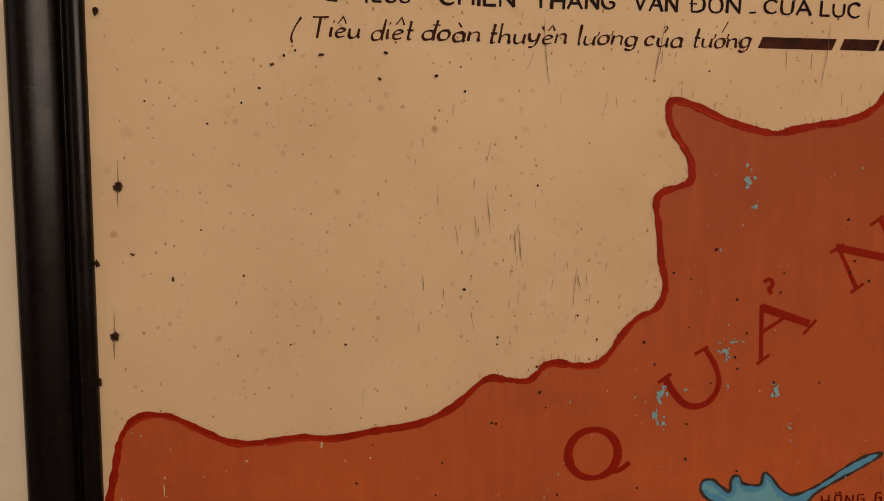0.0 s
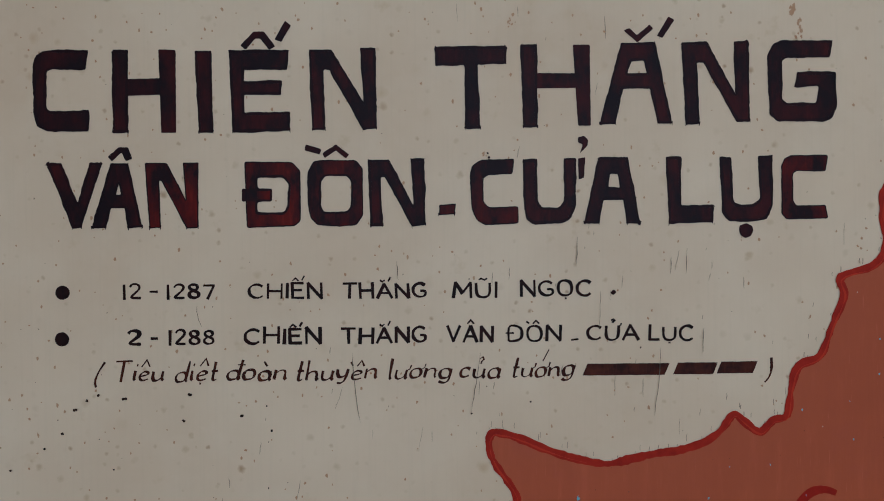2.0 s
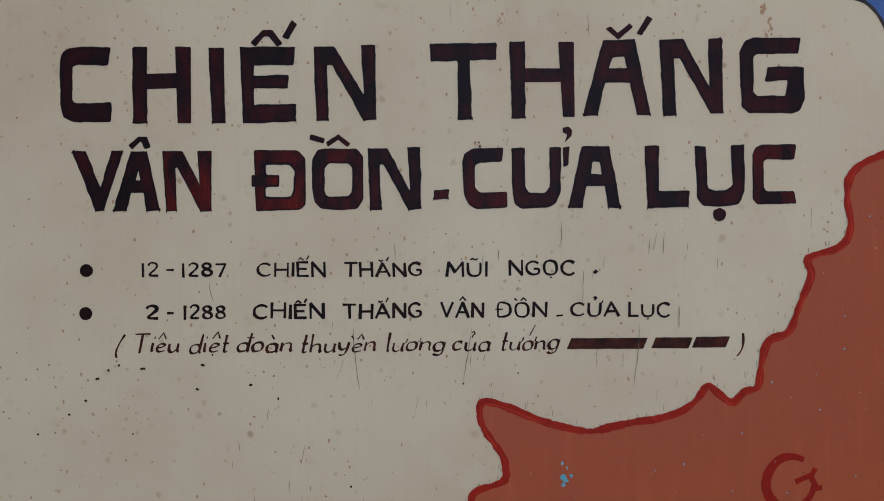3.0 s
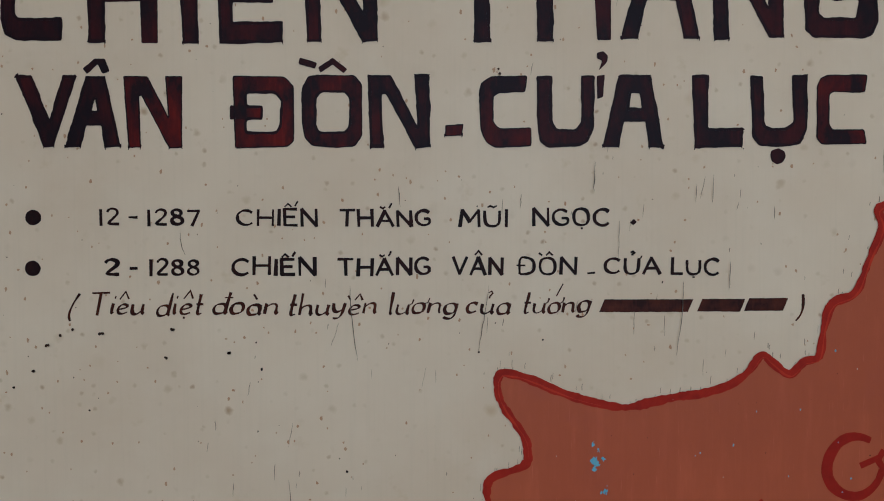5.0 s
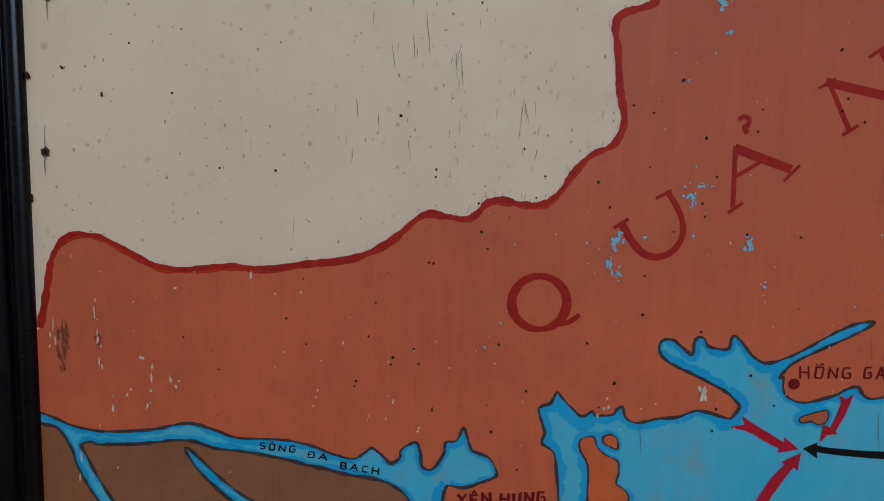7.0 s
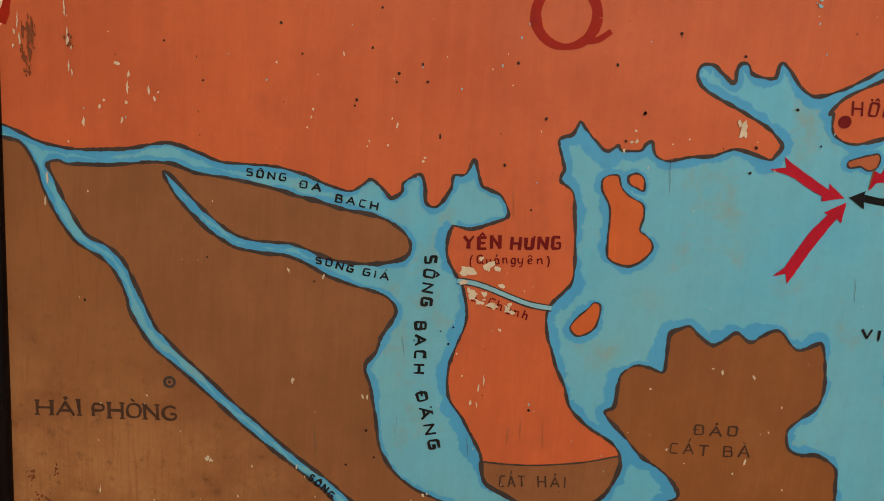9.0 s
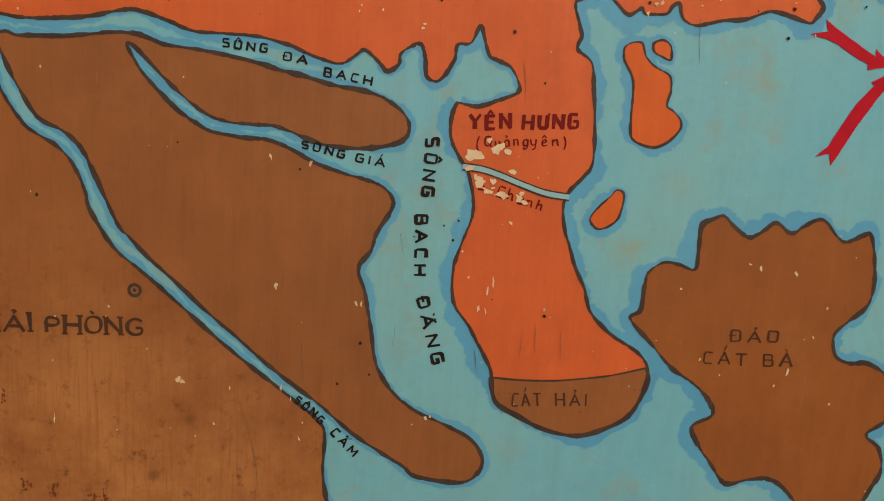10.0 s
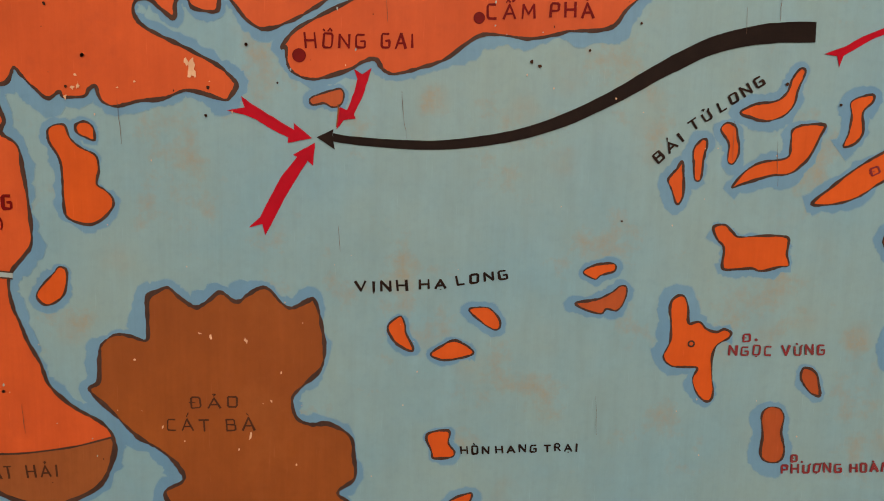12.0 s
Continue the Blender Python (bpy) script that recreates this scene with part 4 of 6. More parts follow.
BLACK_NAMES = [
    ("BÁI", 930.3, 1149.4, 947.7, 1166.5, 8.2, 1.64),
    ("TỬ", 953.9, 1174.2, 967.4, 1184.5, 8.2, 1.63),
    ("LONG", 973.8, 1188.8, 1005.0, 1209.5, 8.2, 1.64),
    ("VỊNH", 706.8, 1047.0, 745.1, 1048.4, 8.5, 1.7),
    ("HẠ", 754.9, 1049.9, 774.1, 1051.3, 7.7, 1.71),
    ("LONG", 783.5, 1053.7, 820.9, 1059.9, 7.3, 1.71),
    ("HÒN", 790.5, 919.9, 811.7, 920.8, 7.1, 1.33),
    ("HANG", 817.8, 921.4, 848.8, 923.0, 6.6, 1.33),
    ("TRẠI", 855.4, 923.1, 880.7, 924.1, 6.7, 1.33),
    ("SÔNG", 196.9, 1142.8, 228.1, 1140.6, 5.8, 1.44),
    ("ĐÁ", 239.8, 1136.5, 256.5, 1134.5, 5.8, 1.44),
    ("BẠCH", 269.3, 1127.2, 302.9, 1122.7, 6.2, 1.45),
    ("SÔNG", 255.5, 1075.4, 285.8, 1070.0, 5.5, 1.47),
    ("GIÁ", 294.4, 1068.1, 315.3, 1065.4, 5.9, 1.47),
    ("SÔNG", 257.2, 884.9, 277.6, 868.1, 5.8, 1.57),
    ("CẤM", 285.6, 861.1, 303.6, 843.9, 6.4, 1.6),
    ("SÔNG", 344.6, 1087.9, 343.7, 1047.0, 8.5, 2.12),
    ("BẠCH", 340.5, 1032.1, 342.7, 987.8, 8.3, 2.2),
    ("ĐẰNG", 344.8, 969.7, 359.7, 920.7, 8.6, 2.27),
    ("HÒN", 800.2, 866.2, 820.3, 866.9, 7.2, 1.44),
    ("ĐẦU", 828.9, 867.2, 852.7, 869.1, 7.2, 1.43),
    ("BÊ", 859.8, 869.8, 871.7, 870.8, 7.2, 1.43),
]


# ---- shapes ----
def part(name, bm, material, parent, label=""):
    mesh = bpy.data.meshes.new(name)
    bm.to_mesh(mesh)
    bm.free()
    mesh.materials.append(material)
    ob = new(name, mesh)
    ob.parent = parent
    if label:
        ob["label"] = label
    return ob


def box(bm, x0, x1, y0, y1, z0, z1):
    v = [bm.verts.new(p) for p in ((x0, y0, z0), (x1, y0, z0), (x1, y1, z0), (x0, y1, z0), (x0, y0, z1), (x1, y0, z1), (x1, y1, z1), (x0, y1, z1))]
    for f in ((0, 3, 2, 1), (4, 5, 6, 7), (0, 1, 5, 4), (1, 2, 6, 5), (2, 3, 7, 6), (3, 0, 4, 7)):
        bm.faces.new([v[i] for i in f])
    return bm


STEP = 0.00022  # thickness of one coat of paint


def spline(points, closed=False, steps=4, wobble=0.0):
    """A soft brush line through the points, with a slight tremble of the hand."""
    p = [Vector(q) for q in points]
    n, out = len(p), []
    for i in range(n if closed else n - 1):
        a, b, c, d = (p[(i + k) % n] if closed else p[max(0, min(n - 1, i + k))] for k in (-1, 0, 1, 2))
        for s in range(steps):
            t = s / steps
            q = 0.5 * (2 * b + (c - a) * t + (2 * a - 5 * b + 4 * c - d) * t * t + (3 * b - a - 3 * c + d) * t**3)
            out.append(q)
    if not closed:
        out.append(p[-1])
    if wobble:
        out = [q + Vector((noise.noise((q.x * 0.23, q.y * 0.23, 3.1)), noise.noise((q.x * 0.23, q.y * 0.23, 8.7)))) * wobble for q in out]
    return out


def broken(points, length=4.0, wobble=0.25):
    """A closed outline cut into short pieces, with hand-painted, slightly ragged edges."""
    p, out = [Vector(q) for q in points], []
    for i, a in enumerate(p):
        b = p[(i + 1) % len(p)]
        n = max(1, int((b - a).length / length))
        for s in range(n):
            q = a.lerp(b, s / n)
            out.append(q + Vector((noise.noise((q.x * 0.5, q.y * 0.5, 1.7)), noise.noise((q.x * 0.5, q.y * 0.5, 5.3)))) * wobble)
    return out


def sheet(bm, loops, layer):
    """A coat of paint: a closed outline (with holes) filled and given the thickness of a coat."""
    flat = [q for loop in loops for q in loop]
    y0, y1 = -STEP * layer, -STEP * (layer - 1) + 0.00002
    top = [bm.verts.new((q[0] / 1000, y0, q[1] / 1000)) for q in flat]
    for tri in geometry.tessellate_polygon([[Vector((q[0], q[1], 0)) for q in loop] for loop in loops]):
        a, b, c = (Vector(flat[i]) for i in tri)
        area = (b - a).cross(c - a)
        if abs(area) > 1e-6:
            bm.faces.new([top[i] for i in (tri if area > 0 else tri[::-1])])
    at = 0
    for loop in loops:
        low = [bm.verts.new((q[0] / 1000, y1, q[1] / 1000)) for q in loop]
        for i in range(len(loop)):
            j = (i + 1) % len(loop)
            bm.faces.new((top[at + i], top[at + j], low[j], low[i]))
        at += len(loop)
    return bm


def stripe(bm, line, width, layer, closed=False, vary=0.25, taper=None, seed=0.0, nib=0.0):
    """A brush stroke along a line, of varying width, a hair uneven in height."""
    line = [Vector(q) for q in line]
    n, rows = len(line), []
    for i, q in enumerate(line):
        a = line[i - 1] if (i or closed) else q
        b = line[(i + 1) % n] if (i < n - 1 or closed) else q
        d1, d2 = (q - a), (b - q)
        d1 = d1.normalized() if d1.length > 1e-6 else d2.normalized()
        d2 = d2.normalized() if d2.length > 1e-6 else d1
        d = d1 + d2
        d = d.normalized() if d.length > 0.05 else d2
        side = Vector((-d.y, d.x))
        w = width * 0.5 * (1 + vary * 1.6 * noise.noise((q.x * 0.09, q.y * 0.09, seed + 2.2)) + vary * 0.7 * noise.noise((q.x * 0.4, q.y * 0.4, seed)) + vary * 0.35 * noise.noise((q.x * 1.3, q.y * 1.3, seed + 6)))
        w *= min(1.5, 1 / max(0.5, d.dot(d2)))
        if nib:
            w *= 1 - nib + 1.5 * nib * abs(math.sin(math.atan2(d.y, d.x) - 0.5))
        if taper:
            w *= taper(i / max(1, n - 1))
        h = -STEP * layer - random.uniform(0, 0.00004)
        rows.append([bm.verts.new((p.x / 1000, y, p.y / 1000)) for p, y in ((q - side * w, h + STEP), (q - side * w, h), (q + side * w, h), (q + side * w, h + STEP))])
    for i in range(n if closed else n - 1):
        a, b = rows[i], rows[(i + 1) % n]
        for k in range(3):
            bm.faces.new((a[k], b[k], b[k + 1], a[k + 1]))
    if not closed:
        bm.faces.new(rows[0])
        bm.faces.new(rows[-1][::-1])
    return bm


# ---- room ----
def structure(name, bm, material, label, category):
    mesh = bpy.data.meshes.new(name)
    bm.to_mesh(mesh)
    bm.free()
    mesh.materials.append(material)
    return tagged(new(name, mesh), label, category, kind="structure")


def wall_with_opening(along, at, thick, a0, a1, top, o0, o1, oz0, oz1):
    bm = bmesh.new()
    for p, q, z0, z1 in ((a0, o0, 0, top), (o1, a1, 0, top), (o0, o1, 0, oz0), (o0, o1, oz1, top)):
        if along == "x":
            box(bm, p, q, at, at + thick, z0, z1)
        else:
            box(bm, at, at + thick, p, q, z0, z1)
    return bm


structure("wall_north", box(bmesh.new(), -1.9, 3.4, 0.016, 0.16, 0, 3.1), WALL, "cream painted plaster wall behind the map board", "wall")
# south and west walls are out of view; their openings are added for the lamps
structure("wall_south", wall_with_opening("x", -3.52, 0.12, -1.9, 3.4, 3.1, 0.13, 1.97, 1.62, 2.97), WALL, "unseen cream plaster wall with an opening added for the main lamp", "wall")
structure("wall_west", wall_with_opening("y", -2.02, 0.12, -3.4, 0.016, 3.1, -2.3, -1.1, 1.05, 2.55), WALL, "unseen cream plaster wall with an opening added for the side lamp", "wall")
structure("wall_east", box(bmesh.new(), 3.4, 3.52, -3.4, 0.016, 0, 3.1), WALL, "plain cream plaster wall", "wall")
structure("floor", box(bmesh.new(), -2.02, 3.52, -3.52, 0.16, -0.1, -0.002), FLOOR, "plain brown tiled floor", "floor")
structure("ceiling", box(bmesh.new(), -2.02, 3.52, -3.52, 0.16, 3.102, 3.2), CEILING, "white plaster ceiling", "ceiling")

# ---- map board ----
board = tagged(new("framed_map_board"), "hand-painted wooden map board in black lacquer frame on cream wall", "map board")
WIDE, LOW, HIGH = 1.62, 0.76, 2.05
panel = part("panel", box(bmesh.new(), -0.004, WIDE + 0.004, 0, 0.012, LOW - 0.004, HIGH + 0.004), CREAM, board, "cream enamelled plywood panel with rusty freckles")


def moulding(length, profile):
    """One side of the frame, mitred at both ends; the profile runs from the inner edge outwards."""
    bm = bmesh.new()
    a = [bm.verts.new((-w, -h, -w)) for w, h in profile]
    b = [bm.verts.new((-w, -h, length + w)) for w, h in profile]
    for i in range(len(profile)):
        j = (i + 1) % len(profile)
        bm.faces.new((a[i], b[i], b[j], a[j]))
    bmesh.ops.recalc_face_normals(bm, faces=bm.faces)
    for f in bm.faces:
        f.smooth = True
    return bm


def rounded(points, times=2):
    """The same profile with softened edges."""
    for _ in range(times):
        points = [points[0]] + [(a[0] + (b[0] - a[0]) * k, a[1] + (b[1] - a[1]) * k) for a, b in zip(points, points[1:]) for k in (0.2, 0.8)] + [points[-1]]
    return points


PROFILE = [(0, -0.014), (0, 0.0045), (0.002, 0.0072), (0.006, 0.0088), (0.011, 0.0088), (0.0145, 0.0072), (0.0165, 0.0045), (0.018, 0.0035), (0.0195, 0.006), (0.0205, 0.0105),
           (0.026, 0.0135), (0.034, 0.0165), (0.041, 0.0180), (0.047, 0.0182), (0.0545, 0.0168), (0.058, 0.0135), (0.0595, 0.009), (0.0595, -0.014)]
frame_part = tagged(new("frame"), "")
frame_part.parent = board
for name, m, length in (("frame_side", Matrix.Translation((0, 0, LOW)), HIGH - LOW), ("frame_side", Matrix.Translation((WIDE, 0, HIGH)) @ pose(0, 0, 0, 0, 180, 0), HIGH - LOW),
                        ("frame_rail", Matrix.Translation((0, 0, HIGH)) @ pose(0, 0, 0, 0, 90, 0), WIDE), ("frame_rail", Matrix.Translation((WIDE, 0, LOW)) @ pose(0, 0, 0, 0, -90, 0), WIDE)):
    ob = part(name, moulding(length, rounded(PROFILE)), LACQUER, frame_part, "black lacquered wooden moulding with a beaded inner lip")
    ob.matrix_local = m

# ---- painted ground of the map ----
RIGHT_END = WIDE * 1000
north = spline(BORDER_WEST + BORDER_NORTH, steps=8, wobble=0.35)
# the shore runs on to the north-east past the part that is lettered
FAR_SHORE = [(RIGHT_END, 1720), (1300, 1600), (1060, 1480), (940, 1380), (915, 1325)]
coast = spline(FAR_SHORE + COAST_EAST + INLET + PENINSULA + YEN_HUNG + NORTH_BANK, steps=8, wobble=0.35)
delta = spline(DELTA_NORTH + DELTA_EAST, closed=True, steps=8, wobble=0.35)
west = spline(WEST_BANK, steps=8, wobble=0.35)
RIGHT, BOTTOM = WIDE * 1000, LOW * 1000
sea = part("sea", sheet(bmesh.new(), [[(0, BOTTOM), (RIGHT, BOTTOM), (RIGHT, 1760), (900, 1400), (640, 1300), (300, 1190), (0, 1185)]], 1), SEA, board, "pale blue painted sea and rivers")
part("corner_field", sheet(bmesh.new(), [spline(CORNER) + [(RIGHT, 1780), (RIGHT, HIGH * 1000), (CORNER[0][0], HIGH * 1000)]], 1), CORNER_BLUE, board, "slate blue painted corner field")
part("corner_outline", stripe(bmesh.new(), spline(CORNER), 3, 2), OUTLINE, board)


def band_line(line, width, seed):
    """The middle of a band that swings to and fro across the shore, so that the wash is broad in one place and thin in the next."""
    out, n = [], len(line)
    for i, q in enumerate(line):
        d = Vector(line[(i + 1) % n]) - Vector(line[i - 1])
        side = Vector((-d.y, d.x)).normalized() if d.length > 1e-6 else Vector((0, 0))
        out.append(Vector(q) + side * width * (0.55 * noise.noise((q.x * 0.022, q.y * 0.022, seed)) + 0.08 * noise.noise((q.x * 0.11, q.y * 0.11, seed + 3))))
    return out


def halo(line, width, parent, closed=False, seed=0.0):
    part("shore_wash", stripe(bmesh.new(), band_line(line, width, seed), width + 1.3, 1.6, closed, 0.4, seed=seed), WASH, parent, "thin edge of the blue band")
    return part("shore_band", stripe(bmesh.new(), band_line(line, width, seed), width, 2, closed, 0.4, seed=seed), SHORE, parent, "brushed blue band of shallow water")


def edge(line, width, parent, closed=False, layer=4, vary=0.5):
    return part("coastline", stripe(bmesh.new(), line, width, layer, closed, vary, seed=4.0), OUTLINE, parent, "dark brown brushed coastline")


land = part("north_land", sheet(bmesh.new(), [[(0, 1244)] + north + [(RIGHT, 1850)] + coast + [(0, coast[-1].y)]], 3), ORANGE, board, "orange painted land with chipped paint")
halo(spline(COAST_EAST + INLET + PENINSULA + YEN_HUNG, steps=8, wobble=0.35), 14, land)
halo(spline(NORTH_BANK, steps=8, wobble=0.35), 8, land, seed=2.0)
edge(coast, 2.6, land)
part("border_line", stripe(bmesh.new(), north, 6.3, 4, vary=0.32), BORDER, land, "dark red brushed border line")
# a second, brighter pass of the brush shows along one edge of the border line
for k, (i, j) in enumerate(((20, 95), (150, 214), (262, 330), (372, len(north) - 2))):
    second = [q + Vector((0.9, -2.0 - 0.9 * noise.noise((q.x * 0.05, q.y * 0.05, 4.4)))) for q in north[i:j]]
    part("border_highlight", stripe(bmesh.new(), second, 1.1, 4.5, vary=0.9, taper=lambda t: 0.1 + min(1, 6 * t, 6 - 6 * t) * 0.9, seed=k), BORDER_BRIGHT, land, "brighter red edge of the border line")
low = part("delta_land", sheet(bmesh.new(), [delta], 3), BROWN, board, "brown painted delta land")
halo(delta, 8, low, True, 3.0)
edge(delta, 2.8, low, True)
south = part("west_land", sheet(bmesh.new(), [west + [(west[-1].x, BOTTOM), (0, BOTTOM), (0, west[0].y)]], 3), WORN, board, "brown painted land, worn at the foot of the board")
halo(west, 6, south, seed=6.0)
edge(west, 2.8, south)
cat = part("district", sheet(bmesh.new(), [spline(CAT_HAI, True)], 4), BROWN, board, "brown painted district")
part("district_line", stripe(bmesh.new(), spline(CAT_HAI[:6]), 1.4, 5), OUTLINE, cat)
edge(spline(CAT_HAI[5:] + CAT_HAI[:1]), 3.4, cat, layer=5)
creek = part("creek", stripe(bmesh.new(), spline(CREEK), 4.2, 5, vary=0.3), CHIP_BLUE, board, "thin pale blue painted creek")
part("creek_bank", stripe(bmesh.new(), [q + Vector((0, -2.4)) for q in spline(CREEK)], 1.2, 6, vary=0.4), OUTLINE, creek)
part("creek_bank", stripe(bmesh.new(), [q + Vector((0, 2.4)) for q in spline(CREEK)], 1.0, 6, vary=0.4), OUTLINE, creek)


def island(points, material, band, label, line=1.55):
    p = spline(points, True, steps=7, wobble=0.3)
    ob = part("island", sheet(bmesh.new(), [p], 3), material, board, label)
    if band:
        # the brush laid the band more on one side
        lean = Vector((random.uniform(-0.24, 0.06), random.uniform(-0.24, 0.04))) * band
        halo([q + lean for q in p], band, ob, True, points[0][0] * 0.01)
    edge(p, line, ob, True, vary=0.6)
    return ob


island(CAT_BA, ISLAND_BROWN, 14, "large brown painted island", 2.8)
for outline in ISLES:
    dull = outline in (ISLE_PHUONG, ISLE_P2)
    island(outline, DULL_ISLAND if dull else ISLAND, 11, "small dull brownish orange painted island" if dull else "small orange painted island with a dark outline")
for outline in ISLETS:
    dull = outline in (ISLE_HG, ISLE_OVL)
    island(outline, DULL_ISLAND if dull else ISLAND, 8, "little dull brownish orange painted islet" if dull else "little orange painted islet with a dark outline")

# ---- arrows ----
for outline in RED_ARROWS:
    part("red_arrow", sheet(bmesh.new(), [broken(outline, 3, 0.35)], 5), ARROW_RED, board, "red painted attack arrow with a forked tail")
fleet = part("black_arrow", stripe(bmesh.new(), spline(FLEET), 1.0, 5, vary=0.06, taper=lambda t: 5.4 + 9.4 * t**1.15), ARROW_BLACK, board, "long black painted arrow growing thicker to its tail")
part("arrow_head", sheet(bmesh.new(), [broken(FLEET_HEAD, 3, 0.2)], 6), ARROW_BLACK, fleet)

# ---- title ----
def softened(points, radius):
    """A closed outline with its corners rounded."""
    p, out = [Vector(q) for q in points], []
    for i, b in enumerate(p):
        a, c = p[i - 1], p[(i + 1) % len(p)]
        u, v = b + (a - b) * min(0.4, radius / max(0.1, (a - b).length)), b + (c - b) * min(0.4, radius / max(0.1, (c - b).length))
        out += [u.lerp(b, 0.0), u.lerp(b, 0.5).lerp(b.lerp(v, 0.5), 0.5), v]
    return out


def inset(points, by):
    """A closed outline moved inwards (or, for a hole, outwards from it)."""
    p = [Vector(q) for q in points]
    turn = 1 if sum(a.cross(b) for a, b in zip(p, p[1:] + p[:1])) > 0 else -1
    out = []
    for i, q in enumerate(p):
        d = p[(i + 1) % len(p)] - p[i - 1]
        out.append(q + (Vector((-d.y, d.x)).normalized() * turn * by if d.length > 1e-6 else Vector((0, 0))))
    return out


# the words in the middle of the second line were filled with thinner paint
THIN_LETTERS = (LETTER_D_1, LETTER_O_1, LETTER_DASH, LETTER_C2, LETTER_N3, LETTER_C3)
for entry in TITLE_LETTERS:
    (body, *accents), hole, radius = entry
    outline = broken(softened(body, radius), 2.5, 0.28)
    gap = broken(softened(hole, radius), 2.5, 0.28) if hole else None
    letter = part("title_letter", sheet(bmesh.new(), [outline] + ([gap] if gap else []), 2), TITLE_THIN if entry in THIN_LETTERS else TITLE, board, "block letter in dark red-black brushed paint")
    thick = 1.0 if entry in THIN_LETTERS else 2.3
    bm = stripe(bmesh.new(), inset(outline, 0.4 * thick), thick, 2.5, True, 0.45, seed=outline[0].x)
    if gap:
        stripe(bm, inset(gap, -0.9), 2.1, 2.6, True, 0.45, seed=gap[0].x)
    # the brush left short tails where it lifted off at the foot
    foot = min(q[1] for q in body)
    for x, z in body:
        if z < foot + 2.5 and radius < 1:
            tail = random.uniform(0.6, 1.8)
            stripe(bm, [(x, z + 2), (x + random.uniform(-0.3, 0.3), z), (x + random.uniform(-0.6, 0.6), z - tail)], 1.3, 2.7, vary=0.3, taper=lambda t: 1 - 0.75 * t)
    part("brushed_edge", bm, TITLE_EDGE, letter, "thick dark edge of the letter")
    for k, piece in enumerate(accents):
        part("stroke", sheet(bmesh.new(), [broken(softened(piece, 1.0), 2.5, 0.28)], 2.3 + 0.2 * k), TITLE, letter)

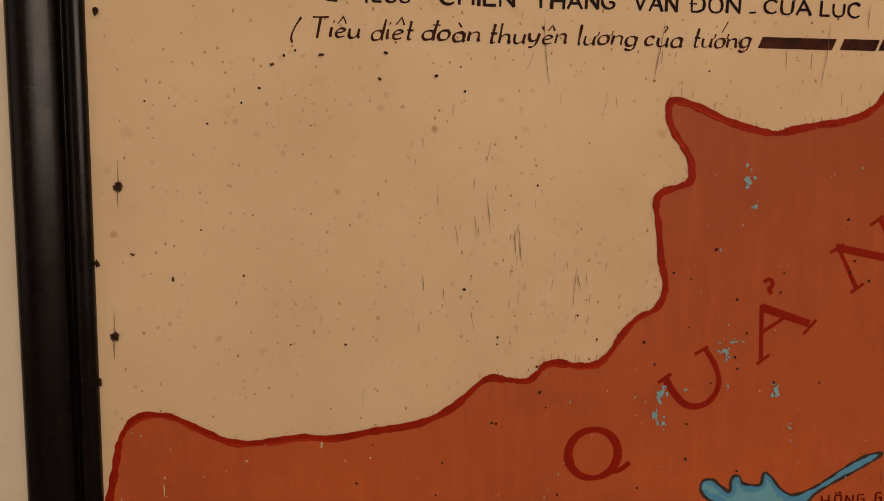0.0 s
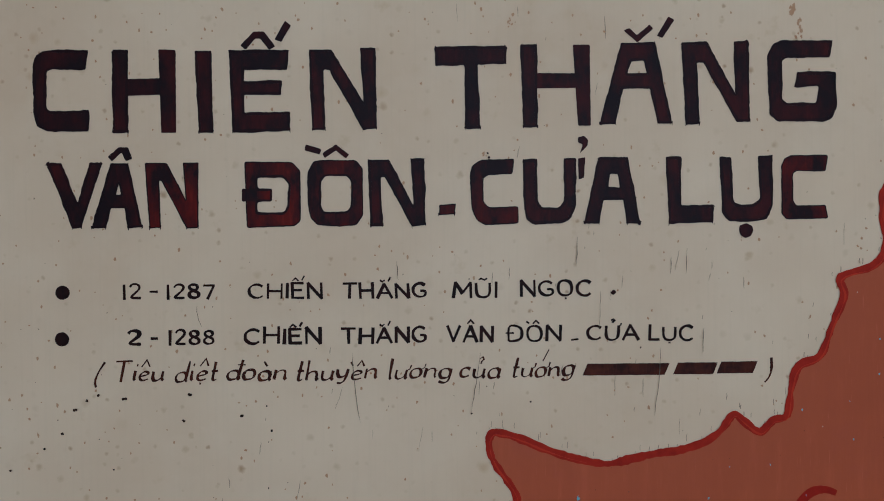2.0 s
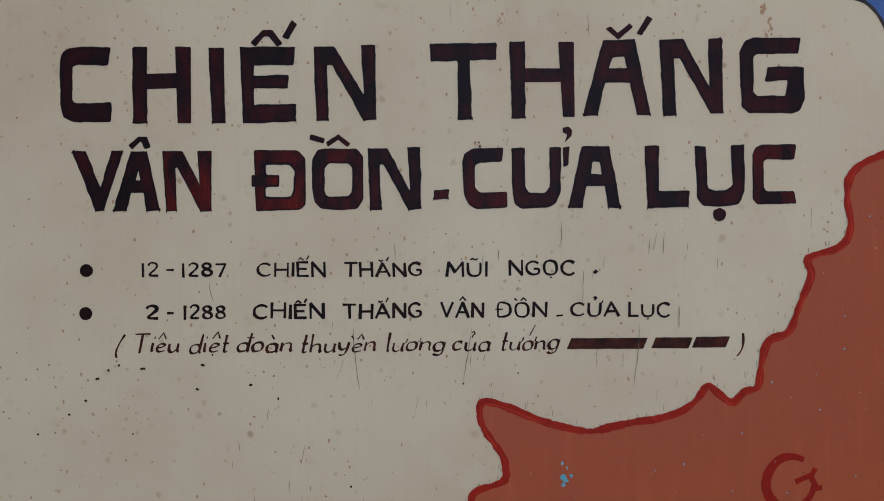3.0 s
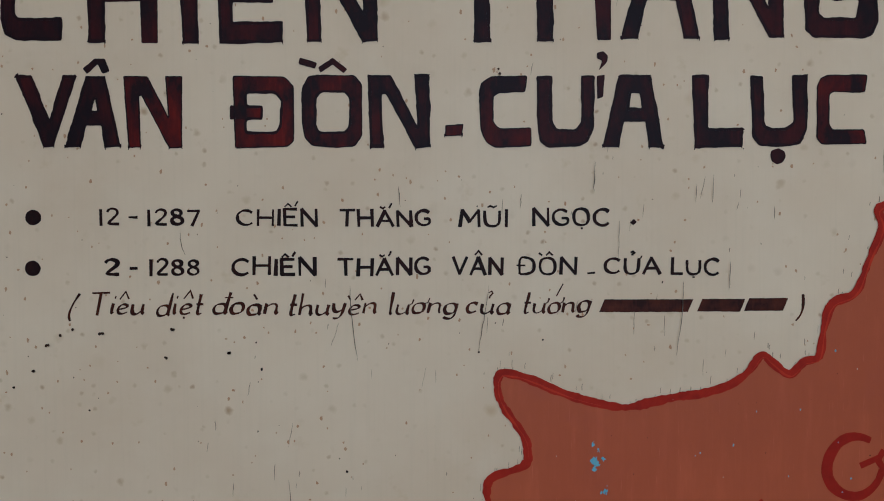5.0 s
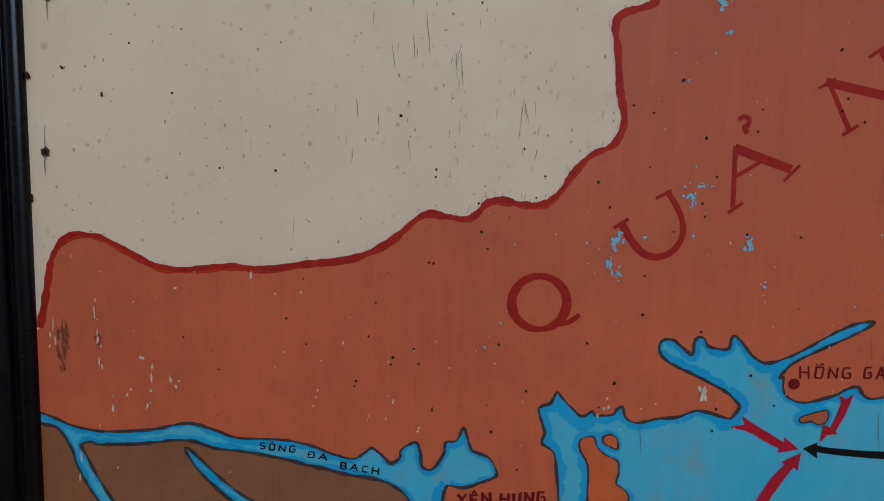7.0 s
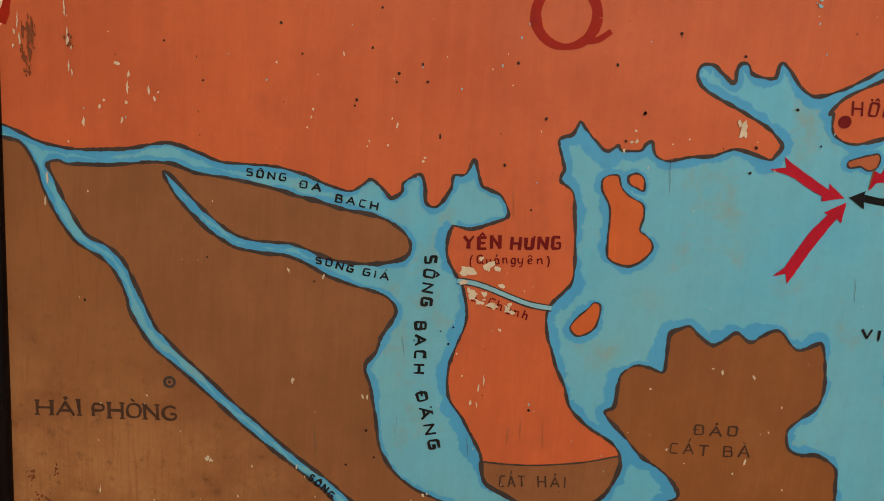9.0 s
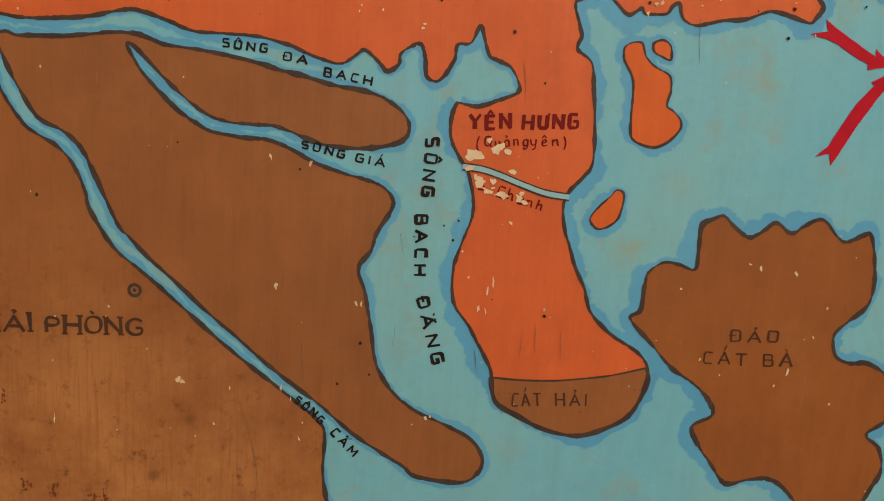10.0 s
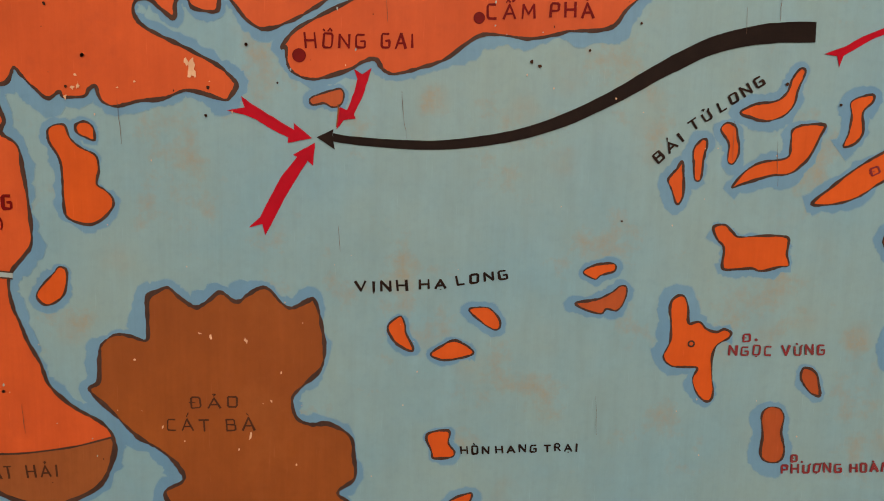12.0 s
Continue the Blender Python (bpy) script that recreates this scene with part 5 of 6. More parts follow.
# ---- stroke lettering ----
O_LOOP = [(.35, 1), (.12, .94), (0, .7), (0, .3), (.12, .06), (.35, 0), (.58, .06), (.7, .3), (.7, .7), (.58, .94), (.35, 1)]
SMALL_O = [(.24, .6), (.08, .56), (0, .38), (0, .2), (.1, 0), (.26, 0), (.42, .06), (.48, .25), (.46, .46), (.36, .6), (.24, .6)]
GLYPHS = {
    "A": (.8, [[(0, 0), (.4, 1), (.8, 0)], [(.14, .34), (.66, .34)]]),
    "B": (.62, [[(0, .53), (.42, .53), (.58, .65), (.58, .88), (.42, 1), (0, 1), (0, 0), (.45, 0), (.62, .13), (.62, .4), (.45, .53)]]),
    "C": (.7, [[(.7, .84), (.52, 1), (.24, .98), (.03, .75), (0, .5), (.03, .25), (.24, .02), (.52, 0), (.7, .16)]]),
    "D": (.7, [[(0, 0), (0, 1), (.36, 1), (.64, .84), (.7, .5), (.64, .16), (.36, 0), (0, 0)]]),
    "E": (.55, [[(.55, 1), (0, 1), (0, 0), (.55, 0)], [(0, .52), (.45, .52)]]),
    "G": (.72, [[(.68, .84), (.5, 1), (.24, .98), (.03, .75), (0, .5), (.03, .25), (.24, .02), (.5, 0), (.7, .14), (.7, .44), (.4, .44)]]),
    "H": (.7, [[(0, 0), (0, 1)], [(.7, 0), (.7, 1)], [(0, .5), (.7, .5)]]),
    "I": (.06, [[(.03, 0), (.03, 1)]]),
    "L": (.5, [[(0, 1), (0, 0), (.5, 0)]]),
    "M": (.85, [[(0, 0), (.06, 1), (.42, .3), (.78, 1), (.85, 0)]]),
    "N": (.68, [[(0, 0), (0, 1), (.68, 0), (.68, 1)]]),
    "O": (.7, [O_LOOP]),
    "P": (.58, [[(0, 0), (0, 1), (.42, 1), (.58, .86), (.58, .6), (.42, .46), (0, .46)]]),
    "Q": (.7, [O_LOOP, [(.42, .25), (.75, -.08)]]),
    "R": (.6, [[(0, 0), (0, 1), (.42, 1), (.58, .86), (.58, .62), (.42, .5), (0, .5)], [(.3, .5), (.62, 0)]]),
    "S": (.58, [[(.56, .86), (.4, 1), (.14, .97), (.02, .78), (.1, .58), (.46, .44), (.57, .24), (.44, .03), (.18, 0), (0, .14)]]),
    "T": (.72, [[(0, 1), (.72, 1)], [(.36, 1), (.36, 0)]]),
    "U": (.66, [[(0, 1), (0, .28), (.12, .06), (.33, 0), (.54, .06), (.66, .28), (.66, 1)]]),
    "V": (.74, [[(0, 1), (.37, 0), (.74, 1)]]),
    "Y": (.7, [[(0, 1), (.35, .5), (.7, 1)], [(.35, .5), (.35, 0)]]),
    "1": (.08, [[(.04, 0), (.04, 1)]]),
    "2": (.6, [[(.03, .76), (.12, .95), (.34, 1), (.54, .88), (.54, .64), (.3, .36), (0, .02), (.6, .02)]]),
    "7": (.56, [[(0, .98), (.56, .98), (.2, 0)]]),
    "8": (.56, [[(.28, .54), (.06, .66), (.06, .9), (.28, 1), (.5, .9), (.5, .66), (.28, .54), (.02, .4), (.02, .12), (.28, 0), (.54, .12), (.54, .4), (.28, .54)]]),
    "-": (.4, [[(0, .0), (.4, .0)]]),
    ".": (.2, [[(.04, .03), (.1, .1), (.16, .03)]]),
    "(": (.2, [[(.2, 1.12), (.05, .8), (0, .45), (.04, .1), (.16, -.15)]]),
    ")": (.2, [[(.04, 1.12), (.17, .8), (.2, .45), (.13, .1), (0, -.15)]]),
    "a": (.5, [SMALL_O, [(.48, .6), (.46, .1), (.54, 0)]]),
    "c": (.42, [[(.42, .5), (.26, .6), (.08, .54), (0, .3), (.06, .06), (.22, 0), (.42, .1)]]),
    "d": (.5, [SMALL_O, [(.5, 1), (.47, .1), (.56, 0)]]),
    "e": (.44, [[(.03, .28), (.36, .36), (.42, .5), (.28, .6), (.1, .54), (0, .3), (.06, .06), (.22, 0), (.44, .1)]]),
    "g": (.5, [SMALL_O, [(.5, .6), (.48, -.1), (.34, -.3), (.1, -.28), (.02, -.18)]]),
    "h": (.48, [[(0, 1), (0, 0)], [(0, .36), (.18, .58), (.38, .58), (.44, .42), (.44, .1), (.52, 0)]]),
    "i": (.1, [[(.04, .6), (.04, .1), (.12, 0)]]),
    "l": (.1, [[(.04, 1), (.04, .1), (.12, 0)]]),
    "n": (.48, [[(0, .6), (0, 0)], [(0, .36), (.18, .58), (.38, .58), (.44, .42), (.44, .1), (.52, 0)]]),
    "o": (.48, [SMALL_O]),
    "t": (.3, [[(.12, .95), (.1, .12), (.18, 0), (.3, .08)], [(0, .62), (.3, .62)]]),
    "u": (.48, [[(0, .6), (0, .16), (.1, 0), (.26, 0), (.44, .2)], [(.46, .6), (.44, .1), (.54, 0)]]),
    "y": (.48, [[(0, .6), (.04, .2), (.2, .06), (.42, .2)], [(.48, .6), (.42, -.1), (.28, -.3), (.08, -.28)]]),
}
MARKS = {
    "circ": [(-.2, .05), (0, .3), (.2, .05)], "acute": [(-.02, .1), (.16, .5)], "grave": [(.02, .07), (-.16, .24)], "hook": [(-.1, .26), (.02, .32), (.09, .24), (.0, .15), (.0, .07)],
    "tilde": [(-.2, .1), (-.08, .2), (.08, .1), (.22, .22)], "breve": [(-.17, .22), (0, .07), (.17, .22)],
}
SPELT = {
    "Ế": "E circ acute", "Ê": "E circ", "Ắ": "A breve acute", "Ằ": "A breve grave", "Ũ": "U tilde", "Ọ": "O dot", "Â": "A circ", "Đ": "D bar", "Ồ": "O circ grave", "Ô": "O circ", "Ử": "U horn hook",
    "Ụ": "U dot", "Ẩ": "A circ hook", "Ầ": "A circ grave", "Ấ": "A circ acute", "Á": "A acute", "À": "A grave", "Ạ": "A dot", "Ị": "I dot", "Ò": "O grave", "Ừ": "U horn grave", "Ư": "U horn",
    "Ợ": "O horn dot", "Ả": "A hook", "ê": "e circ", "ệ": "e circ dot", "đ": "d bar", "à": "a grave", "ề": "e circ grave", "ư": "u horn", "ơ": "o horn", "ủ": "u hook", "ớ": "o horn acute", "ả": "a hook",
}
ROUND = set("BCDGOPQRSU28()acdeghilnotuy")


# the map's names are in squarer capitals than the captions
BOXY = {
    "B": (.6, [[(.01, -.04), (0, 1.04)], [(0, 1), (.54, .98), (.55, .55), (0, .53)], [(.3, .53), (.6, .5), (.6, .02), (0, 0)]]),
    "C": (.62, [[(.62, .98), (.04, 1), (0, .02), (.62, 0)]]),
    "D": (.64, [[(.02, 0), (0, 1), (.58, .98), (.64, .06), (.02, 0)]]),
    "G": (.64, [[(.62, .98), (.02, 1), (0, .02), (.62, 0), (.64, .5), (.3, .48)]]),
    "O": (.64, [[(.03, 1), (0, .02), (.6, 0), (.64, .97), (.03, 1)]]),
    "P": (.56, [[(0, 0), (.02, 1), (.56, .98), (.56, .46), (0, .45)]]),
    "U": (.6, [[(0, 1), (.02, .03), (.58, 0), (.6, 1)]]),
    "S": (.56, [[(.56, .98), (.02, 1), (0, .55), (.54, .5), (.56, .02), (0, 0)]]),
}


def cut_corners(line, times=2):
    for _ in range(times):
        line = [line[0]] + [(a[0] * (1 - k) + b[0] * k, a[1] * (1 - k) + b[1] * k) for a, b in zip(line, line[1:]) for k in (0.25, 0.75)] + [line[-1]]
    return line


def cut_square(line):
    """Only the very corners are rounded."""
    out = [line[0]]
    for a, b, c in zip(line, line[1:], line[2:]):
        out += [(b[0] * 0.84 + a[0] * 0.16, b[1] * 0.84 + a[1] * 0.16), (b[0] * 0.86 + (a[0] + c[0]) * 0.07, b[1] * 0.86 + (a[1] + c[1]) * 0.07), (b[0] * 0.84 + c[0] * 0.16, b[1] * 0.84 + c[1] * 0.16)]
    return out + [line[-1]]


def glyph(ch, boxy=False):
    """Strokes and width of a letter with its marks, in heights of a capital."""
    base, *marks = SPELT.get(ch, ch).split()
    boxy = boxy and base in BOXY
    width, lines = (BOXY if boxy else GLYPHS)[base]
    # round letters in one sweep of the brush, angular ones stroke by stroke
    lines = [cut_square(s) if boxy else cut_corners(s) for s in lines] if base in ROUND else [list(pair) for s in lines for pair in zip(s, s[1:])]
    up, mid, shift = (0.62 if base in "aceonu" else 1.0), width / 2, 0.0
    for m in marks:
        if m == "bar":
            lines.append([(-.14, .52), (.28, .52)] if base == "D" else [(.32, .82), (.66, .82)])
        elif m == "dot":
            lines.append([(mid, -.12), (mid + .01, -.24)])
        elif m == "horn":
            lines.append([(width - .02, up - .06), (width + .1, up + .02), (width + .12, up + .16)])
        else:
            two = len(marks) > 1 and marks[0] in ("circ", "breve") and marks[1] != "dot"
            k = 0.8 if two else 1.0
            if two and m == marks[0]:
                shift = .1 if marks[1] == "grave" else -.1
            lines.append([(mid + x * k + shift, up + .1 + y * k) for x, y in MARKS[m]])
            if two:
                shift = -.26 if marks[1] == "grave" else .24
    if base == "i" and not marks:
        lines.append([(.06, .76), (.08, .84)])
    return width, lines


def pen_height(y):
    """Written small letters keep a low waist under tall stems."""
    return y * 0.76 if y < 0.62 else 0.471 + (y - 0.62) * 1.39


def word(name, text, x0, z0, x1, z1, cap, thick, material, layer, slant=0.0, serif=False, label="", nib=0.0, boxy=False, spacing=0.36):
    """A word painted between two points of its baseline."""
    gap = 0.2 if slant else spacing if boxy else 0.26
    made = [glyph(c, boxy) for c in text]
    if slant:
        made = [(w, [[(x, pen_height(y)) for x, y in line] for line in lines]) for w, lines in made]
    total = sum(w for w, _ in made) + gap * (len(made) - 1)
    along = Vector((x1 - x0, z1 - z0))
    stretch = along.length / max(total, 0.05) if len(text) > 1 or total > 0.35 else cap
    ahead = along.normalized()
    above = Vector((-ahead.y, ahead.x)) * cap
    holder = new(name)
    holder.parent = board
    holder["label"] = label or f"brushed lettering reading {text}"
    pen, k = 0.0, 0
    for (w, lines), ch in zip(made, text):
        base = SPELT.get(ch, ch).split()[0]
        plain = len((BOXY if boxy and base in BOXY else GLYPHS)[base][1]) if base in ROUND else sum(len(s) - 1 for s in GLYPHS[base][1])
        shake = 1.5 if boxy else 1.0
        lift, bm = random.uniform(-0.04, 0.04) * shake, bmesh.new()
        size, tip = 1 + random.uniform(-0.06, 0.06) * shake, slant + random.uniform(-0.06, 0.06) * shake
        for number, line in enumerate(lines):
            pts = [Vector((x0, z0)) + ahead * (pen + x) * stretch + above * (y * size + lift) + ahead * (y * tip * cap) for x, y in line]
            if base not in ROUND and number < plain and len(pts) == 2:
                reach = (pts[1] - pts[0]).normalized() * thick * 0.3
                pts = [pts[0] - reach, pts[1] + reach]
            stripe(bm, pts, thick * (1 if number < plain else 0.62), layer + 0.12 * (k % 7), vary=0.32, seed=k * 0.7, nib=nib)
            k += 1
            if serif and len(line) == 2 and abs(line[0][0] - line[1][0]) < 0.05:
                for end in pts:
                    stripe(bm, [end - ahead * thick * 0.95, end + ahead * thick * 0.95], thick * 0.55, layer + 0.12 * (k % 7) + 0.5, vary=0.1)
        part("letter", bm, material, holder)
        pen += w + gap
    return holder


for text, *place in CAPTIONS:
    word("caption_word", text, *place[:-2], place[-2] * 0.93, place[-1] * 0.86, CAPTION, 2, nib=0.25)
for text, *place in ITALICS:
    x0, z0, x1, z1, cap, thick = place
    word("italic_word", text, x0, z0 + 2, x1 - 2.5, z1 + 2, cap * 0.9, thick * 0.92, ITALIC, 2, slant=0.24, nib=0.62)
for text, *place in RED_NAMES:
    word("place_name", text, *place[:-2], place[-2] * (0.98 if place[0] < 460 else 0.88), place[-1] * (1.12 if text in ("YÊN", "HƯNG") else 1.05 if place[0] > 950 else 0.9), NAME_FADED if place[0] > 950 else NAME_RED, 6, nib=0.2, boxy=True, spacing=0.5)
for text, *place in BROWN_NAMES:
    slab = place[4] > 12
    word("place_name", text, *place[:-2], place[-2] * (0.84 if slab else 0.95), place[-1] * 0.82, NAME_BROWN, 6, serif=slab, nib=0.2, boxy=not slab, spacing=0.5)
for text, *place in BLACK_NAMES:
    word("water_name", text, *place[:-2], place[-2] * (0.95 if place[0] < 400 else 0.84), place[-1] * (0.95 if place[0] < 400 else 1.0), NAME_BLACK, 5, nib=0.3, boxy=True, spacing=0.55)
for x, z in BULLETS:
    part("bullet_dot", sheet(bmesh.new(), [broken([(x + 6 * math.cos(a), z + 6 * math.sin(a)) for a in np.linspace(0, 2 * math.pi, 18, endpoint=False)], 4, 0.4)], 2), CAPTION, board, "round black painted bullet dot")
# a name on the board, kept as plain bars
for (x0, z0), (x1, z1) in zip(NAME_BARS[::2], NAME_BARS[1::2]):
    part("name_bar", sheet(bmesh.new(), [broken([(x0 - 2, z0 - 5), (x1 - 2, z1 - 5), (x1 + 2, z1 + 5), (x0 + 2, z0 + 5)], 4, 0.3)], 2), ITALIC, board, "plain dark brown painted bar")

# ---- great serif letters of the province name ----
def big_letter(strokes):
    bm = bmesh.new()
    for k, (line, width, taper) in enumerate(strokes):
        stripe(bm, line, width, 4 + 0.2 * k, vary=0.12, taper=taper, seed=k)
    part("province_letter", bm, SERIF_RED, board, "large red brushed serif letter")


(cx, cz), (ax, _), (_, bz) = BIG_Q[:3]
ring = [(cx + (ax - cx - 2) * math.cos(a), cz + (cz - bz - 2.5) * math.sin(a)) for a in np.linspace(0, 2 * math.pi, 33)]
thick_sides = lambda t: 0.72 + 0.42 * abs(math.cos(2 * math.pi * t))
big_letter([(ring, 7.0, thick_sides), (spline(BIG_Q[3:]), 4.6, None)])
big_letter([(spline(BIG_U), 6.5, lambda t: 1.12 - 0.42 * t), (BIG_U_FEET[:2], 3.2, None), (BIG_U_FEET[2:], 3.2, None)])
big_letter([(BIG_A[0:2], 4.2, None), (BIG_A[2:4], 7.2, None), (BIG_A[4:6], 3.4, None), (BIG_A[6:8], 2.8, None), (BIG_A[8:10], 2.8, None), (spline(BIG_A_HOOK), 4.0, None)])
big_letter([(BIG_N[0:2], 4.2, None), (BIG_N[2:4], 7.4, None), (BIG_N[4:6], 4.2, None), (BIG_N[6:8], 2.8, None), (BIG_N[8:10], 2.8, None), (BIG_N[10:12], 2.8, None)])
big_letter([(spline(BIG_G), 7.5, lambda t: 0.7 + 0.5 * math.sin(math.pi * min(1, t * 1.15))), (BIG_G_BAR[0:3], 4.6, None), (BIG_G_BAR[3:6], 5.5, None)])


# ---- wear ----
def blob(bm, x, z, w, h, layer, points=9, rough=0.35, turn=0.0):
    """A ragged patch: a chip, a speck or a stain."""
    out = []
    for k in range(points):
        a = 2 * math.pi * (k + random.uniform(-0.3, 0.3)) / points
        r = 1 + random.uniform(-rough, rough)
        p, q = 0.5 * w * r * math.cos(a), 0.5 * h * r * math.sin(a)
        out.append((x + p * math.cos(turn) - q * math.sin(turn), z + p * math.sin(turn) + q * math.cos(turn)))
    return sheet(bm, [out], layer)


def inside(x, z, poly):
    hit, j = False, len(poly) - 1
    for i in range(len(poly)):
        (xi, zi), (xj, zj) = poly[i], poly[j]
        if (zi > z) != (zj > z) and x < (xj - xi) * (z - zi) / (zj - zi) + xi:
            hit = not hit
        j = i
    return hit


for number, (x, z, w, h) in enumerate(CHIPS_BLUE):
    bm = bmesh.new()
    for k in range(4 + int(w * h > 25) * 4):
        s = 0.6 if k == 0 else random.uniform(0.18, 0.45)
        blob(bm, x + (random.gauss(0, 0.4) * w if k else 0), z + (random.gauss(0, 0.4) * h if k else 0), w * s, h * s, 7 + 0.1 * k + 0.017 * (number % 5), 9, 0.5)
    tagged(part("paint_chip", bm, CHIP_BLUE, board, "chip showing an old pale blue undercoat"), kind="stuff")
for patches, material, label in ((CHIPS_WHITE, CHIP_WHITE, "chip showing pale primer"), (CHIPS_PALE, CHIP_WHITE, "chip showing pale primer")):
    for number, (x, z, w, h) in enumerate(patches):
        w, h = (w * 0.6, h * 0.6) if patches is CHIPS_PALE else (w * 0.85, h * 0.85)
        bm = bmesh.new()
        for k in range(1 + int(w * h > 40) * 3):
            s = 0.8 if k == 0 else random.uniform(0.35, 0.6)
            blob(bm, x + (random.uniform(-0.55, 0.55) * w if k else 0), z + (random.uniform(-0.55, 0.55) * h if k else 0), w * s, h * s, 8.5 + 0.1 * k + 0.007 * (number % 13), 8, 0.55, random.uniform(-0.3, 0.3))
        part("paint_chip", bm, material, board, label)
for x, z in SPECKS_CREAM + SPECKS_LAND + SPECKS_LOW:
    if any(math.hypot(x - a, z - b) < 7 and w * h > 40 for a, b, w, h in CHIPS_WHITE):
        continue
    r = random.uniform(1.5, 2.7)
    part("fly_speck", blob(bmesh.new(), x, z, r, r * random.uniform(0.85, 1.2), 9, 7, 0.2), SPECK, board, "small dark speck")
for number, (x, z) in enumerate(NAIL_HOLES):
    bm = blob(bmesh.new(), x, z, 4.6, 6.5, 9, 10, 0.35)
    ob = part("nail_hole", bm, SPECK, board, "dark nail hole with a rusty run")
    if number > 1:
        continue
    part("rust_run", stripe(bmesh.new(), [(x + 0.6, z + 22), (x + 0.2, z + 9), (x, z), (x - 0.8, z - 9), (x - 0.5, z - 20)], 1.1, 8.6, vary=0.5, taper=lambda t: math.sin(math.pi * (0.08 + 0.84 * t))), CRACK, ob)
    part("rust_stain", blob(bmesh.new(), x, z - 1, 7, 9, 8.3, 12, 0.35), NAIL_RUST, ob)

for x, z in SMEARS:
    bm = bmesh.new()
    for k in range(11):
        s = random.uniform(0.7, 2.2)
        blob(bm, x + random.gauss(0, 1.9), z + random.gauss(0, 3.2), s, s * random.uniform(0.8, 2.2), 8.2 + 0.07 * k, 9, 0.5)
    tagged(part("rust_smear", bm, SMEAR, board, "brown rust smear"), kind="stuff")

for line in LONG_CRACKS:
    ob = part("long_crack", stripe(bmesh.new(), spline(line, steps=5, wobble=0.8), 0.3 if line[0][1] > 1300 else 0.2, 9.2, vary=0.6, taper=lambda t: 0.35 + math.sin(math.pi * t)), SPLIT, board, "dark hairline split in the painted panel")

# town marks
for k, (x, z) in enumerate(TOWN_DOTS):
    r = (4.2, 5.0, 4.2, 2.2)[k]
    circle = [(x + r * math.cos(a), z + r * math.sin(a)) for a in np.linspace(0, 2 * math.pi, 20, endpoint=False)]
    if k in (0, 3):
        ring_ob = part("town_ring", stripe(bmesh.new(), circle, 2.4 if k == 0 else 1.4, 6, True, 0.15), OUTLINE, board, "painted ring marking a town")
        if k == 0:
            part("town_dot", blob(bmesh.new(), x, z, 3.0, 3.0, 6, 9, 0.1), OUTLINE, ring_ob)
    else:
        part("town_dot", sheet(bmesh.new(), [circle], 6), NAME_RED, board, "dark red painted dot marking a town")
part("thin_line", stripe(bmesh.new(), spline(CHALK_TICK), 1.6, 4, vary=0.4), RUST, board, "thin brown painted line")

land_poly = [tuple(q) for q in [Vector((0, 1244))] + north + [Vector((RIGHT, 1850))] + coast + [Vector((0, coast[-1].y))]]
dice = random.Random(7)
# hairline cracks, thickest in the cream ground right of the middle
cracks = bmesh.new()
count = 0
while count < 110:
    x, z = (dice.gauss(385, 90), dice.gauss(1470, 70)) if count % 2 else (dice.gauss(640, 110), dice.uniform(1590, 1990))
    if x < 20 or x > 860 or inside(x, z - 12, land_poly) or (z > 1790 and dice.random() < 0.6):
        continue
    count += 1
    size = dice.choice((1.5, 2, 3, 4, 5, 7)) * dice.uniform(0.7, 1.4)
    lean = dice.uniform(-0.22, 0.08)
    line = [(x - lean * size * s + dice.uniform(-0.25, 0.25), z + size * s) for s in (-1, -0.4, 0.2, 0.7, 1)]
    stripe(cracks, line, dice.uniform(0.2, 0.45), 1.5, vary=0.4, taper=lambda t: 0.3 + math.sin(math.pi * t))
tagged(part("hairline_crack", cracks, CRACK, board, "fine upright grime-filled cracks in the paint"), kind="stuff")
rough_edge = bmesh.new()
for q in north[8::7]:
    if q.x < 850 and q.x > 260:
        for _ in range(2):
            x, z, size = q.x + dice.uniform(-7, 7), q.y + dice.uniform(3, 9), dice.uniform(1, 3.5)
            if not inside(x, z, land_poly):
                stripe(rough_edge, [(x, z - size), (x + dice.uniform(-0.4, 0.4), z), (x + 0.3, z + size)], dice.uniform(0.25, 0.5), 1.6, vary=0.4)
tagged(part("border_crack", rough_edge, CRACK, board, "fine cracks along the painted border"), kind="stuff")
